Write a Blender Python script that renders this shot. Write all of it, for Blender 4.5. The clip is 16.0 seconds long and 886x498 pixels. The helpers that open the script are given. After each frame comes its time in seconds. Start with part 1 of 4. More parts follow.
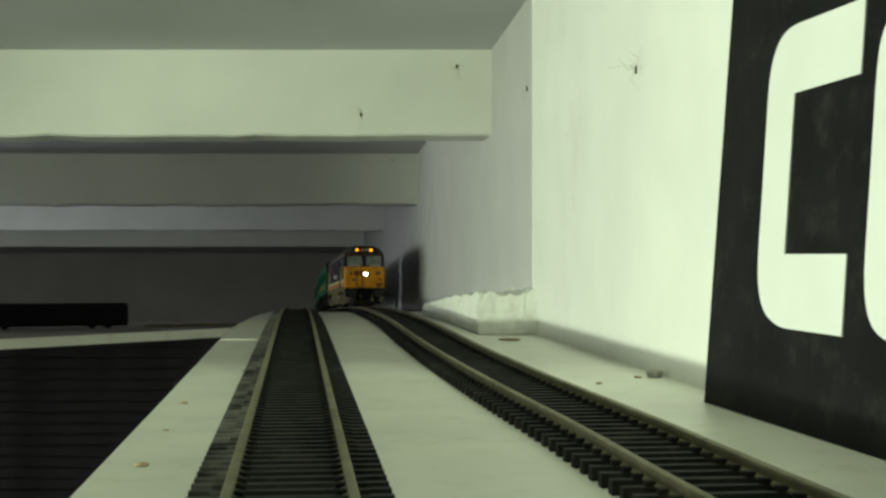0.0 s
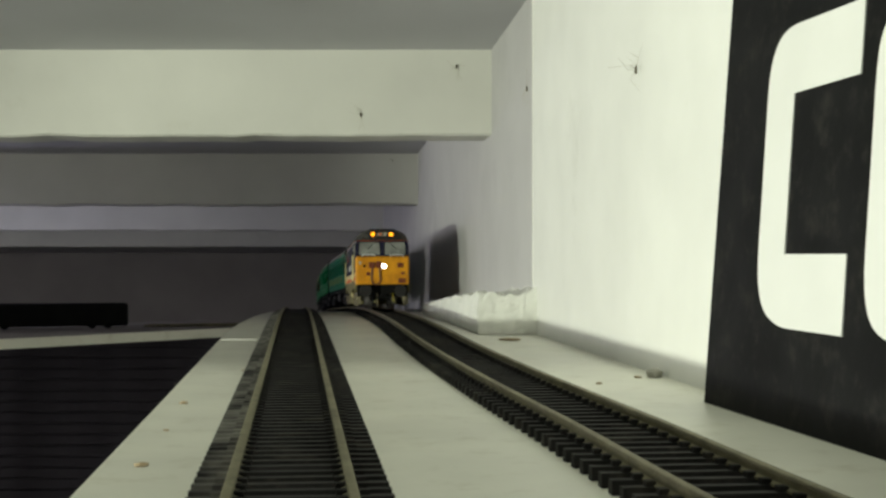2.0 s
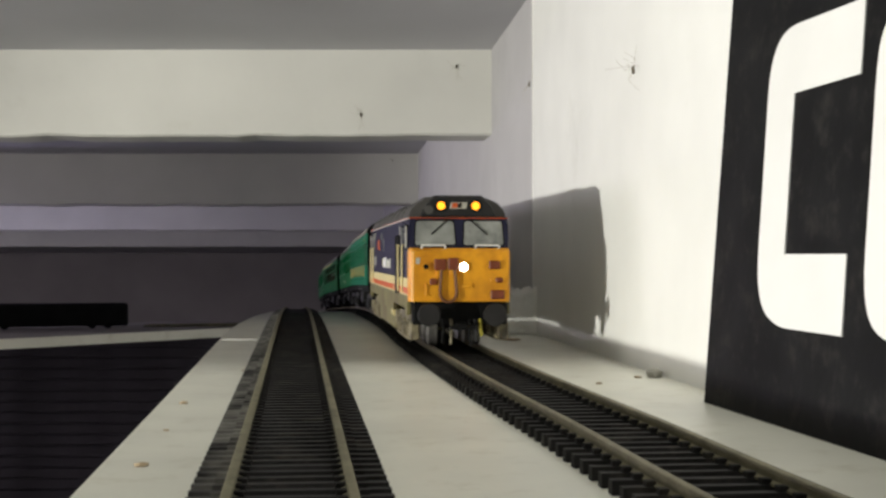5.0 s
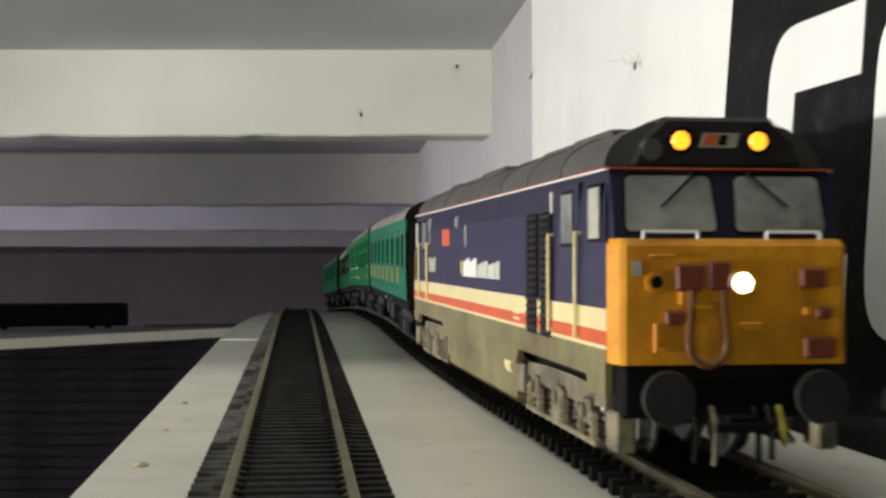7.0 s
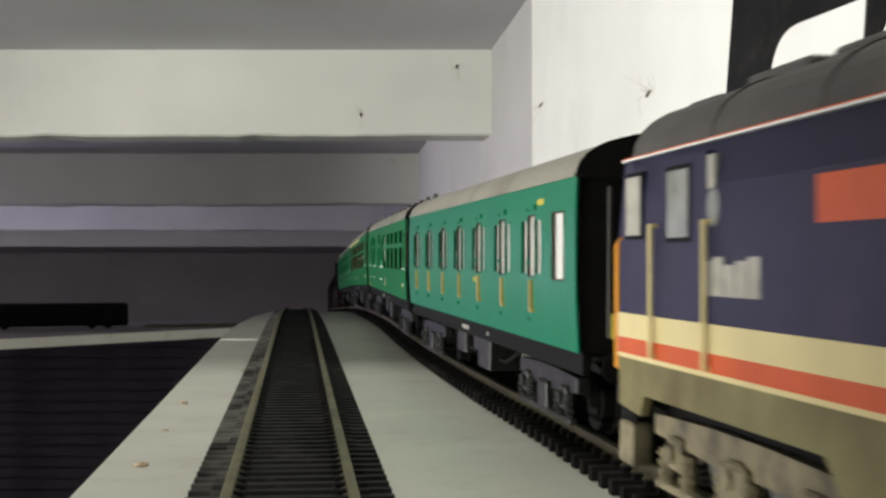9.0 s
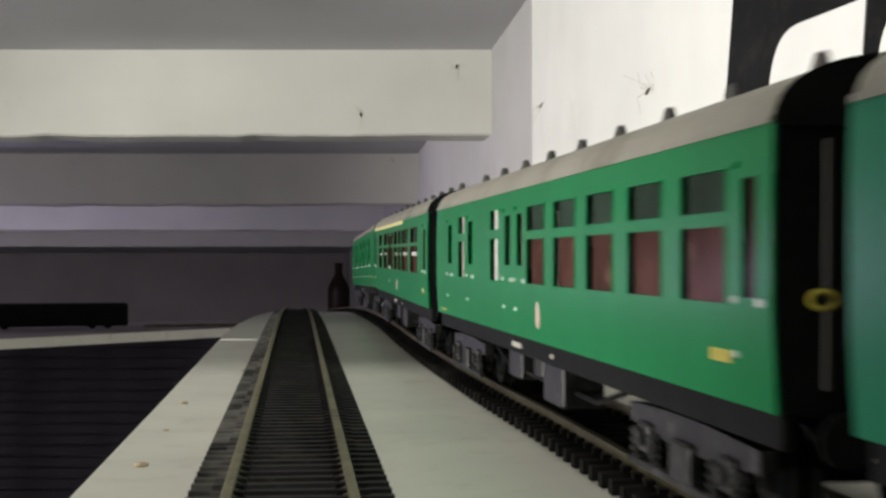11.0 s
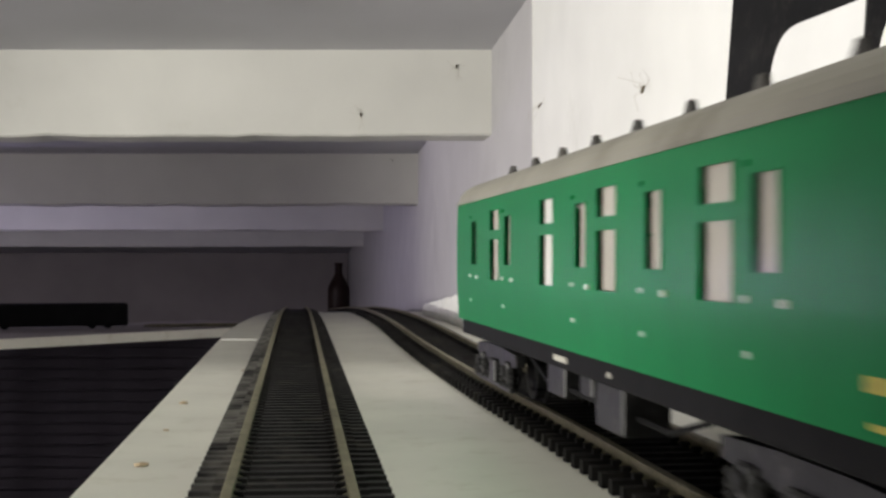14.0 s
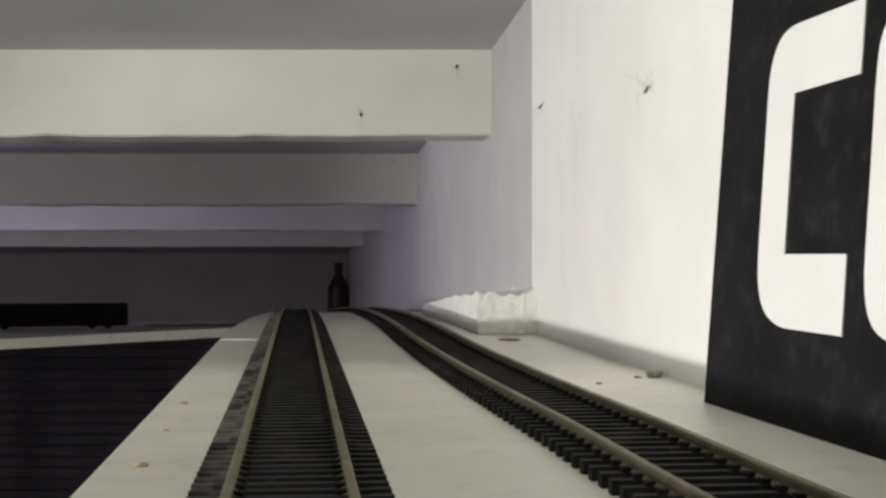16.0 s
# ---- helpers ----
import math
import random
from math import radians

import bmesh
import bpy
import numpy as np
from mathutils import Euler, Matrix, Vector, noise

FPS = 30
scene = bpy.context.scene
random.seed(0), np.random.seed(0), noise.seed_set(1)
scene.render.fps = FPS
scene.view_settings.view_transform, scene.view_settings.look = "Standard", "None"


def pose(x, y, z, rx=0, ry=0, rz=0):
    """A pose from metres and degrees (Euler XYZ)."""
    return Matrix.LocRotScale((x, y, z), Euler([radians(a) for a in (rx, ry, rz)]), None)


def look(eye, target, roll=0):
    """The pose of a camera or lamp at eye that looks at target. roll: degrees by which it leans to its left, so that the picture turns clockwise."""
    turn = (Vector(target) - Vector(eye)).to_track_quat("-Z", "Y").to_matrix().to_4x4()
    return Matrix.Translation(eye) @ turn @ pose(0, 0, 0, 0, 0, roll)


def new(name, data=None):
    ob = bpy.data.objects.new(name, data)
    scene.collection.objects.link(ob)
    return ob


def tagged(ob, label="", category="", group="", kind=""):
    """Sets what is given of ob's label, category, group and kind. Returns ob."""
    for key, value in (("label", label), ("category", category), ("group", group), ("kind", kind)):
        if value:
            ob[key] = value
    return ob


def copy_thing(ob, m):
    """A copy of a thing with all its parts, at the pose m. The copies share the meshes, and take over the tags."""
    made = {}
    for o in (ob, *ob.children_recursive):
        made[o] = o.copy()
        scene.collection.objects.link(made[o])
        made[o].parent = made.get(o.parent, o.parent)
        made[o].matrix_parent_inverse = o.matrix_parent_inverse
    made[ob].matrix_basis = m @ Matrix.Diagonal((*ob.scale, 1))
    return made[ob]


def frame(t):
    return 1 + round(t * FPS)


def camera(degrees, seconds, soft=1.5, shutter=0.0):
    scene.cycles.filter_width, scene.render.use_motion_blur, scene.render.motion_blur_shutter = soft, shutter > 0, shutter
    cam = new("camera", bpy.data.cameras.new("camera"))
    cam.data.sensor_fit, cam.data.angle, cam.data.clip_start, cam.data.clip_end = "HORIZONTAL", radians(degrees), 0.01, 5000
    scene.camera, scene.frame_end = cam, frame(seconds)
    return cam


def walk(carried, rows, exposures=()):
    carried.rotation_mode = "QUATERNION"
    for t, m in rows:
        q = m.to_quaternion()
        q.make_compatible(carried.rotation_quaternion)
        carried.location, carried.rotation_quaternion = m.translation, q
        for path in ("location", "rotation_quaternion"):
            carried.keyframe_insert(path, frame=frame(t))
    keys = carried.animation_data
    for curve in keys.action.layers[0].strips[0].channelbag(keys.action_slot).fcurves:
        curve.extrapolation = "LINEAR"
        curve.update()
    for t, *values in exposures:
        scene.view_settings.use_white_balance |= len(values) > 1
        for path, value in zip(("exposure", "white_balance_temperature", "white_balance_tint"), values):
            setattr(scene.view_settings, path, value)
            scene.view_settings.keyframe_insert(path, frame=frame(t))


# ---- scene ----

# ======== camera: a phone standing still on the baseboard ========
EYE = 0.0343
cam = camera(36.68, 16.0, soft=2.7, shutter=0.5)
walk(cam, [(0.0, look((0, 0, EYE), (0, 1, EYE + 0.014376))),
           (16.0, look((0, 0, EYE), (0, 1, EYE + 0.014376)))],
     exposures=[(0.0, -0.19, 7100, -29), (1.5, -0.17, 6900, -16), (2.5, -0.14, 6750, -5), (3.5, -0.10, 6600, 3), (4.2, -0.06, 6570, 5), (6.3, 0.05, 6500, 6), (9.0, 0.04, 6500, 6), (12.5, 0.0, 6500, 9), (14.0, 0.0, 6500, 9), (15.0, -0.05, 6500, 9), (15.4, -0.18, 6500, 8), (16.0, -0.21, 6500, 8)])

# ======== light ========
world = bpy.data.worlds.new("world")
scene.world = world
world.use_nodes = True
world.node_tree.nodes["Background"].inputs[0].default_value = (0.5, 0.5, 0.6, 1)
world.node_tree.nodes["Background"].inputs[1].default_value = 0.0


def lamp(name, where, power, radius, colour):
    data = bpy.data.lights.new(name, "POINT")
    data.energy, data.shadow_soft_size, data.color = power, radius, colour
    ob = new(name, data)
    ob.location = where
    return ob


desk = bpy.data.lights.new("desk_lamp_light", "SPOT")
desk.energy, desk.shadow_soft_size, desk.color = 28.5, 0.010, (1.0, 0.96, 0.90)
desk.spot_size, desk.spot_blend = radians(58), 0.60
new("desk_lamp_light", desk).matrix_world = look((-0.76, 0.01, -0.011), (0.05, 0.556, 0.05))
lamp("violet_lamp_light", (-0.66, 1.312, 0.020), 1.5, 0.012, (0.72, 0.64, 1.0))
# added fill, no lamp stands there: lifts the back wall and second beam
lamp("left_fill_light", (-1.35, 0.92, 0.05), 9.0, 0.10, (1.0, 0.90, 1.0))
room = bpy.data.lights.new("room_ceiling_light", "AREA")
room.energy, room.shape, room.size, room.color = 16.0, "SQUARE", 0.7, (1.0, 0.97, 0.91)
new("room_ceiling_light", room).matrix_world = pose(-0.45, -0.15, 2.24)

# ======== materials ========


def material(name, colour, rough=0.6, metal=0.0, vary=0.12, scale=60.0, bump=0.0, bump_scale=200.0, spec=0.5,
             dirt=None, dirt_scale=18.0, dirt_from=0.55, dirt_to=0.75, emit=0.0, rand=0.0, world_space=False):
    m = bpy.data.materials.new(name)
    m.use_nodes = True
    nt = m.node_tree
    n, l = nt.nodes, nt.links
    b = n["Principled BSDF"]
    b.inputs["Roughness"].default_value = rough
    b.inputs["Metallic"].default_value = metal
    b.inputs["Specular IOR Level"].default_value = spec
    co = n.new("ShaderNodeTexCoord")
    place = n.new("ShaderNodeNewGeometry").outputs["Position"] if world_space else co.outputs["Object"]
    c1 = n.new("ShaderNodeTexNoise")
    c1.inputs["Scale"].default_value = scale
    c1.inputs["Detail"].default_value = 6
    l.new(place, c1.inputs["Vector"])
    ramp = n.new("ShaderNodeValToRGB")
    lo = [max(0, c * (1 - vary)) for c in colour]
    hi = [min(1, c * (1 + vary)) for c in colour]
    ramp.color_ramp.elements[0].color = (*lo, 1)
    ramp.color_ramp.elements[1].color = (*hi, 1)
    ramp.color_ramp.elements[0].position = 0.3
    ramp.color_ramp.elements[1].position = 0.7
    l.new(c1.outputs["Fac"], ramp.inputs["Fac"])
    out = ramp.outputs["Color"]
    if dirt:
        c2 = n.new("ShaderNodeTexNoise")
        c2.inputs["Scale"].default_value = dirt_scale
        c2.inputs["Detail"].default_value = 8
        c2.inputs["Roughness"].default_value = 0.7
        l.new(place, c2.inputs["Vector"])
        mr = n.new("ShaderNodeMapRange")
        mr.inputs["From Min"].default_value = dirt_from
        mr.inputs["From Max"].default_value = dirt_to
        l.new(c2.outputs["Fac"], mr.inputs["Value"])
        mix = n.new("ShaderNodeMix")
        mix.data_type = "RGBA"
        l.new(mr.outputs["Result"], mix.inputs["Factor"])
        l.new(out, mix.inputs["A"])
        mix.inputs["B"].default_value = (*dirt, 1)
        out = mix.outputs["Result"]
    if rand:
        oi = n.new("ShaderNodeObjectInfo")
        hs = n.new("ShaderNodeHueSaturation")
        mr = n.new("ShaderNodeMapRange")
        mr.inputs["To Min"].default_value = 1 - rand
        mr.inputs["To Max"].default_value = 1 + rand
        l.new(oi.outputs["Random"], mr.inputs["Value"])
        l.new(mr.outputs["Result"], hs.inputs["Value"])
        l.new(out, hs.inputs["Color"])
        out = hs.outputs["Color"]
    l.new(out, b.inputs["Base Color"])
    if bump:
        c3 = n.new("ShaderNodeTexNoise")
        c3.inputs["Scale"].default_value = bump_scale
        c3.inputs["Detail"].default_value = 5
        l.new(place, c3.inputs["Vector"])
        bp = n.new("ShaderNodeBump")
        bp.inputs["Strength"].default_value = bump
        bp.inputs["Distance"].default_value = 0.0006
        l.new(c3.outputs["Fac"], bp.inputs["Height"])
        l.new(bp.outputs["Normal"], b.inputs["Normal"])
    if emit:
        b.inputs["Emission Color"].default_value = (*colour, 1)
        b.inputs["Emission Strength"].default_value = emit
    return m


M_WALL = material("white_wall_paint", (0.83, 0.83, 0.80), 0.6, vary=0.04, scale=25, bump=0.35, bump_scale=90, dirt=(0.62, 0.61, 0.57), dirt_scale=9, dirt_from=0.58, dirt_to=0.85)
M_BEAM = material("white_beam_paint", (0.66, 0.655, 0.61), 0.6, vary=0.05, scale=20, bump=0.4, bump_scale=60, dirt=(0.55, 0.54, 0.48), dirt_scale=14, dirt_from=0.62, dirt_to=0.9)
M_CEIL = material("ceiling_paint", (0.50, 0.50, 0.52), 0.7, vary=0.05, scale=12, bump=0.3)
M_BOARD = material("white_laminate_board", (0.72, 0.71, 0.62), 0.38, vary=0.07, scale=30, bump=0.12, dirt=(0.46, 0.43, 0.32), dirt_scale=80, dirt_from=0.54, dirt_to=0.88)
M_BACKWALL = material("grey_brown_wall_paint", (0.34, 0.315, 0.30), 0.8, vary=0.1, scale=10, bump=0.2)
M_PLASTER = material("rough_white_plaster", (0.80, 0.80, 0.76), 0.85, vary=0.06, scale=120, bump=0.8, bump_scale=180)
M_GREYSTRIP = material("grey_wall_strip", (0.36, 0.35, 0.31), 0.8, vary=0.15, scale=60, bump=0.4, dirt=(0.30, 0.24, 0.14), dirt_scale=30)
M_SIGNBLACK = material("black_sign_board", (0.0065, 0.0065, 0.0068), 0.65, vary=0.4, scale=60, bump=0.15, spec=0.12, dirt=(0.036, 0.034, 0.031), dirt_scale=110, dirt_from=0.52, dirt_to=0.78)
M_SIGNWHITE = material("white_sign_paint", (0.82, 0.82, 0.80), 0.5, vary=0.02)
M_SLEEPER = material("black_plastic_sleeper", (0.016, 0.015, 0.015), 0.7, vary=0.3, scale=300, rand=0.3, spec=0.2, dirt=(0.085, 0.076, 0.062), dirt_scale=75, dirt_from=0.53, dirt_to=0.80, world_space=True)


def dust_edge(m):
    """Pale dust along the outer sleeper ends of the straight track."""
    n, l = m.node_tree.nodes, m.node_tree.links
    b = n["Principled BSDF"]
    old = b.inputs["Base Color"].links[0].from_socket
    pos, sep = n.new("ShaderNodeNewGeometry"), n.new("ShaderNodeSeparateXYZ")
    l.new(pos.outputs["Position"], sep.inputs[0])
    mul, add, rng, nz, cut, prod, mix = (n.new("ShaderNodeMath"), n.new("ShaderNodeMath"), n.new("ShaderNodeMapRange"), n.new("ShaderNodeTexNoise"),
                                         n.new("ShaderNodeMapRange"), n.new("ShaderNodeMath"), n.new("ShaderNodeMix"))
    mul.operation, add.operation, prod.operation, mix.data_type = "MULTIPLY", "ADD", "MULTIPLY", "RGBA"
    mul.inputs[1].default_value = 0.10909
    l.new(sep.outputs["Y"], mul.inputs[0])
    l.new(sep.outputs["X"], add.inputs[0])
    l.new(mul.outputs[0], add.inputs[1])
    rng.inputs["From Min"].default_value, rng.inputs["From Max"].default_value = -0.0085, -0.0105
    l.new(add.outputs[0], rng.inputs["Value"])
    nz.inputs["Scale"].default_value, nz.inputs["Detail"].default_value = 60, 6
    l.new(pos.outputs["Position"], nz.inputs["Vector"])
    cut.inputs["From Min"].default_value, cut.inputs["From Max"].default_value = 0.35, 0.65
    l.new(nz.outputs["Fac"], cut.inputs["Value"])
    l.new(rng.outputs["Result"], prod.inputs[0])
    l.new(cut.outputs["Result"], prod.inputs[1])
    l.new(prod.outputs[0], mix.inputs["Factor"])
    l.new(old, mix.inputs["A"])
    mix.inputs["B"].default_value = (0.17, 0.165, 0.15, 1)
    l.new(mix.outputs["Result"], b.inputs["Base Color"])


dust_edge(M_SLEEPER)
M_RAIL = material("nickel_silver_rail", (0.235, 0.215, 0.135), 0.55, metal=0.7, vary=0.2, scale=120, bump=0.25, bump_scale=700, dirt=(0.085, 0.072, 0.042), dirt_scale=80, dirt_from=0.47, dirt_to=0.75)
M_DARK = material("black_ribbed_plastic", (0.050, 0.044, 0.056), 0.7, vary=0.3, scale=30, spec=0.12)
M_SHELF = material("dull_brown_shelf", (0.30, 0.27, 0.26), 0.75, vary=0.25, scale=12, dirt=(0.16, 0.145, 0.14), dirt_scale=9)
M_FLOOR = material("dark_floor", (0.012, 0.012, 0.013), 0.8, vary=0.3, scale=8)

# ======== mesh helpers ========


def part(name, bm, mat, parent=None, label="", smooth=False):
    me = bpy.data.meshes.new(name)
    bmesh.ops.recalc_face_normals(bm, faces=bm.faces[:])
    bm.to_mesh(me)
    bm.free()
    me.materials.append(mat)
    if smooth:
        for p in me.polygons:
            p.use_smooth = True
    ob = new(name, me)
    if parent:
        ob.parent = parent
    if label:
        ob["label"] = label
    return ob


def add_box(bm, x0, x1, y0, y1, z0, z1, bevel=0.0):
    vs = [bm.verts.new((x, y, z)) for x in (x0, x1) for y in (y0, y1) for z in (z0, z1)]
    fs = [(0, 1, 3, 2), (4, 6, 7, 5), (0, 4, 5, 1), (2, 3, 7, 6), (0, 2, 6, 4), (1, 5, 7, 3)]
    faces = [bm.faces.new([vs[i] for i in f]) for f in fs]
    if bevel:
        edges = list({e for f in faces for e in f.edges})
        bmesh.ops.bevel(bm, geom=edges, offset=bevel, segments=1, affect="EDGES")
    return bm


def box(x0, x1, y0, y1, z0, z1, bevel=0.0):
    return add_box(bmesh.new(), x0, x1, y0, y1, z0, z1, bevel)


def add_prism(bm, outline, lo, hi, axis="y"):
    """A flat outline of (a, b) carried from lo to hi along an axis; for y the outline is (x, z), for x (y, z), for z (x, y)."""
    def at(a, b, c):
        return {"y": (a, c, b), "x": (c, a, b), "z": (a, b, c)}[axis]
    r0 = [bm.verts.new(at(a, b, lo)) for a, b in outline]
    r1 = [bm.verts.new(at(a, b, hi)) for a, b in outline]
    n = len(outline)
    for i in range(n):
        bm.faces.new((r0[i], r0[(i + 1) % n], r1[(i + 1) % n], r1[i]))
    bm.faces.new(r0)
    bm.faces.new(r1)
    return bm


def prism(outline, lo, hi, axis="y"):
    return add_prism(bmesh.new(), outline, lo, hi, axis)


def add_rod(bm, a, b, r, n=8, r2=None):
    a, b = Vector(a), Vector(b)
    q = (b - a).to_track_quat("Z", "Y")
    rings = []
    for p, rr in ((a, r), (b, r if r2 is None else r2)):
        rings.append([bm.verts.new(p + q @ Vector((rr * math.cos(2 * math.pi * i / n), rr * math.sin(2 * math.pi * i / n), 0))) for i in range(n)])
    for i in range(n):
        bm.faces.new((rings[0][i], rings[0][(i + 1) % n], rings[1][(i + 1) % n], rings[1][i]))
    bm.faces.new(rings[0])
    bm.faces.new(rings[1])
    return bm


def rod(a, b, r, n=8, r2=None):
    return add_rod(bmesh.new(), a, b, r, n, r2)


# ======== plan ========


def ground(y):
    """The baseboard rises gently from the camera, swells and then falls away."""
    return float(np.interp(y, [-0.5, 0.0, 0.1, 0.15, 0.21, 0.27, 0.33, 0.50, 0.66, 0.75, 0.88, 1.0, 1.18, 1.54, 2.2, 3.0],
                           [-0.003, -0.002, -0.0014, -0.0010, -0.0007, -0.0003, 0.0004, 0.0020, 0.0038, 0.0036, 0.0028, 0.0002, -0.0039, -0.017, -0.045, -0.08]))


def wall_x(y):
    return 0.1123 - 0.10909 * y if y > 0.335 else 0.07576 + 0.17 * (0.335 - y)


PATH = np.array([(-0.262, 2.86), (-0.19, 2.2), (-0.145, 1.76), (-0.11, 1.463), (-0.07, 1.177), (-0.04, 0.8866), (-0.0175, 0.682), (-0.0036, 0.55), (0.0094, 0.44), (0.0241, 0.33), (0.0337, 0.264), (0.0419, 0.198), (0.0715, 0), (0.155, -0.55), (0.335, -1.76)])


def dense(points, n=1500):
    """A smooth curve through the points: x over y by cubic Hermite."""
    y = points[::-1, 1]
    x = points[::-1, 0]
    k = np.gradient(x, y)
    yy = np.linspace(y[0], y[-1], n)
    i = np.clip(np.searchsorted(y, yy) - 1, 0, len(y) - 2)
    h = y[i + 1] - y[i]
    u = (yy - y[i]) / h
    xx = (2*u**3 - 3*u**2 + 1)*x[i] + (u**3 - 2*u**2 + u)*h*k[i] + (-2*u**3 + 3*u**2)*x[i+1] + (u**3 - u**2)*h*k[i+1]
    return xx, yy


PX, PY = dense(PATH)
PZ = np.array([ground(v) for v in PY])
k9 = np.ones(61) / 61
PZ = np.convolve(np.pad(PZ, 30, mode="edge"), k9, mode="valid")
PS = np.concatenate([[0], np.cumsum(np.hypot(np.diff(PX), np.diff(PY)))])
PS -= np.interp(0.0, PY, PS)          # arc length along the main track, 0 abreast of the camera


def smooth_ground(y):
    return float(np.interp(y, PY, PZ))


def track_point(s):
    return np.array([np.interp(s, PS, PX), np.interp(s, PS, PY), np.interp(s, PS, PZ)])


def side_track(y):
    return -0.0009 - 0.10909 * y


SLEEPER_TOP, RAIL_TOP, GAUGE = 0.0023, 0.0048, 0.0165

# ======== structure ========
bm = bmesh.new()
ys = np.concatenate([np.linspace(-1.75, 0.2, 8), np.linspace(0.22, 2.88, 66)])
rows_ = []
for y in ys:
    left = -0.0350 - 0.1075 * y if y < 0.68 else -0.1081 - 0.085 * (y - 0.68)
    z = smooth_ground(y)
    xr = wall_x(y) + 0.01
    xs_ = [left, left + 0.0012, *np.linspace(left + 0.01, xr, 12)]
    rows_.append([bm.verts.new((left, y, z - 0.012))] + [bm.verts.new((x, y, z)) for x in xs_] + [bm.verts.new((xr, y, z - 0.012))])
for a, b in zip(rows_, rows_[1:]):
    for i in range(len(a)):
        bm.faces.new((a[i], a[(i + 1) % len(a)], b[(i + 1) % len(b)], b[i]))
bm.faces.new(rows_[0])
bm.faces.new(rows_[-1])
tagged(part("baseboard", bm, M_BOARD), "white laminated model railway baseboard with light dirt", "baseboard", kind="structure")

def ceil_z(y):
    """The ceiling falls slightly away from the camera."""
    return EYE + 0.1265 - 0.0427 * (y - 0.772)


LEFT, BACK, FRONT = -1.7, 2.95, -1.8
SEAM, TOP = 0.6367, 2.30
# greyer paint past the seam, lowered further to carry the wall's fading light
M_FARWALL = material("shaded_lilac_grey_paint", (0.52, 0.51, 0.515), 0.7, vary=0.05, scale=25, bump=0.3, bump_scale=90, dirt=(0.40, 0.39, 0.40), dirt_scale=9, dirt_from=0.58, dirt_to=0.85)
tagged(part("wall_right", prism([(wall_x(FRONT - 0.1), FRONT - 0.1), (wall_x(0.335), 0.335), (wall_x(SEAM), SEAM), (wall_x(SEAM) + 0.1, SEAM), (wall_x(0.335) + 0.1, 0.335), (wall_x(FRONT) + 0.1, FRONT - 0.1)], -0.5, TOP, "z"), M_WALL),
       "white painted plaster wall along the track", "wall", kind="structure")
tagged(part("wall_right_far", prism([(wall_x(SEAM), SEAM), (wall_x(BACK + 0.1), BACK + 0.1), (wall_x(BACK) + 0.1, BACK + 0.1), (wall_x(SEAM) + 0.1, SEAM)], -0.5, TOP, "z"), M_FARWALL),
       "pale grey painted wall beyond the seam, shade in its tone", "wall", kind="structure")
tagged(part("wall_back", box(LEFT, wall_x(BACK) - 0.001, BACK, BACK + 0.1, -0.5, TOP), M_BACKWALL), "dim grey-brown wall at the far end", "wall", kind="structure")
tagged(part("wall_left", box(LEFT - 0.1, LEFT, FRONT - 0.1, BACK + 0.1, -0.5, TOP), M_WALL), "white wall across the room", "wall", kind="structure")
tagged(part("wall_front", box(LEFT, wall_x(FRONT), FRONT - 0.1, FRONT, -0.5, TOP), M_WALL), "white wall behind the camera", "wall", kind="structure")
# a low boxed-in ceiling over the shelf; nearer the camera the room is open above
EDGE = 0.40
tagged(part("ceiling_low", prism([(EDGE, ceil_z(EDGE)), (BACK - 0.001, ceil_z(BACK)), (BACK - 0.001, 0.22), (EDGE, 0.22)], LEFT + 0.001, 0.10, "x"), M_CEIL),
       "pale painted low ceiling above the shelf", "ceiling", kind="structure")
tagged(part("ceiling", box(LEFT - 0.1, 0.62, FRONT - 0.1, BACK + 0.1, TOP, TOP + 0.05), M_CEIL), "white room ceiling high above the layout", "ceiling", kind="structure")
tagged(part("floor", box(LEFT - 0.1, 0.62, FRONT - 0.1, BACK + 0.1, -0.54, -0.5), M_FLOOR), "dark floor below the layout", "floor", kind="structure")

for y, zb, th in ((0.772, 0.0767, 0.034), (1.241, 0.0592, 0.034), (1.747, 0.0495, 0.034), (2.266, 0.0365, 0.034)):
    bm = bmesh.new()
    xr = wall_x(y) + 0.004
    xs_ = np.linspace(LEFT, xr, 160)
    prev = None
    for x in xs_:
        j = 0.0008 * noise.noise((x * 30, y * 10, 0)) + 0.0010 * noise.noise((x * 150, y * 10, 3))
        top = ceil_z(y) + 0.003
        ring = [bm.verts.new(p) for p in ((x, y, top), (x, y + 0.0004 * noise.noise((x * 40, y, 1)), EYE + zb + j + 0.0012), (x, y + 0.0012, EYE + zb + j), (x, y + th, EYE + zb + j), (x, y + th, top))]
        if prev:
            for i in range(5):
                bm.faces.new((prev[i], prev[(i + 1) % 5], ring[(i + 1) % 5], ring[i]))
        else:
            bm.faces.new(ring)
        prev = ring
    bm.faces.new(prev)
    tagged(part("ceiling_beam", bm, M_BEAM), "white painted beam with a chipped lower edge under the ceiling", "beam", "ceiling beams")

# sign board leaning against the wall: u runs along it towards the camera, z up
SIGN_FOOT, SIGN_ALONG, SIGN_LEAN = Vector((0.0658, 0.3377, 0.0)), Vector((0.14282, -0.98975, 0.0)), 0.078


def on_sign(u, z, lift=0.0):
    p = SIGN_FOOT + SIGN_ALONG * u + Vector((0.9897 * SIGN_LEAN * z, 0.1428 * SIGN_LEAN * z, z))
    return p + Vector((-0.9897, -0.1428, 0)) * lift


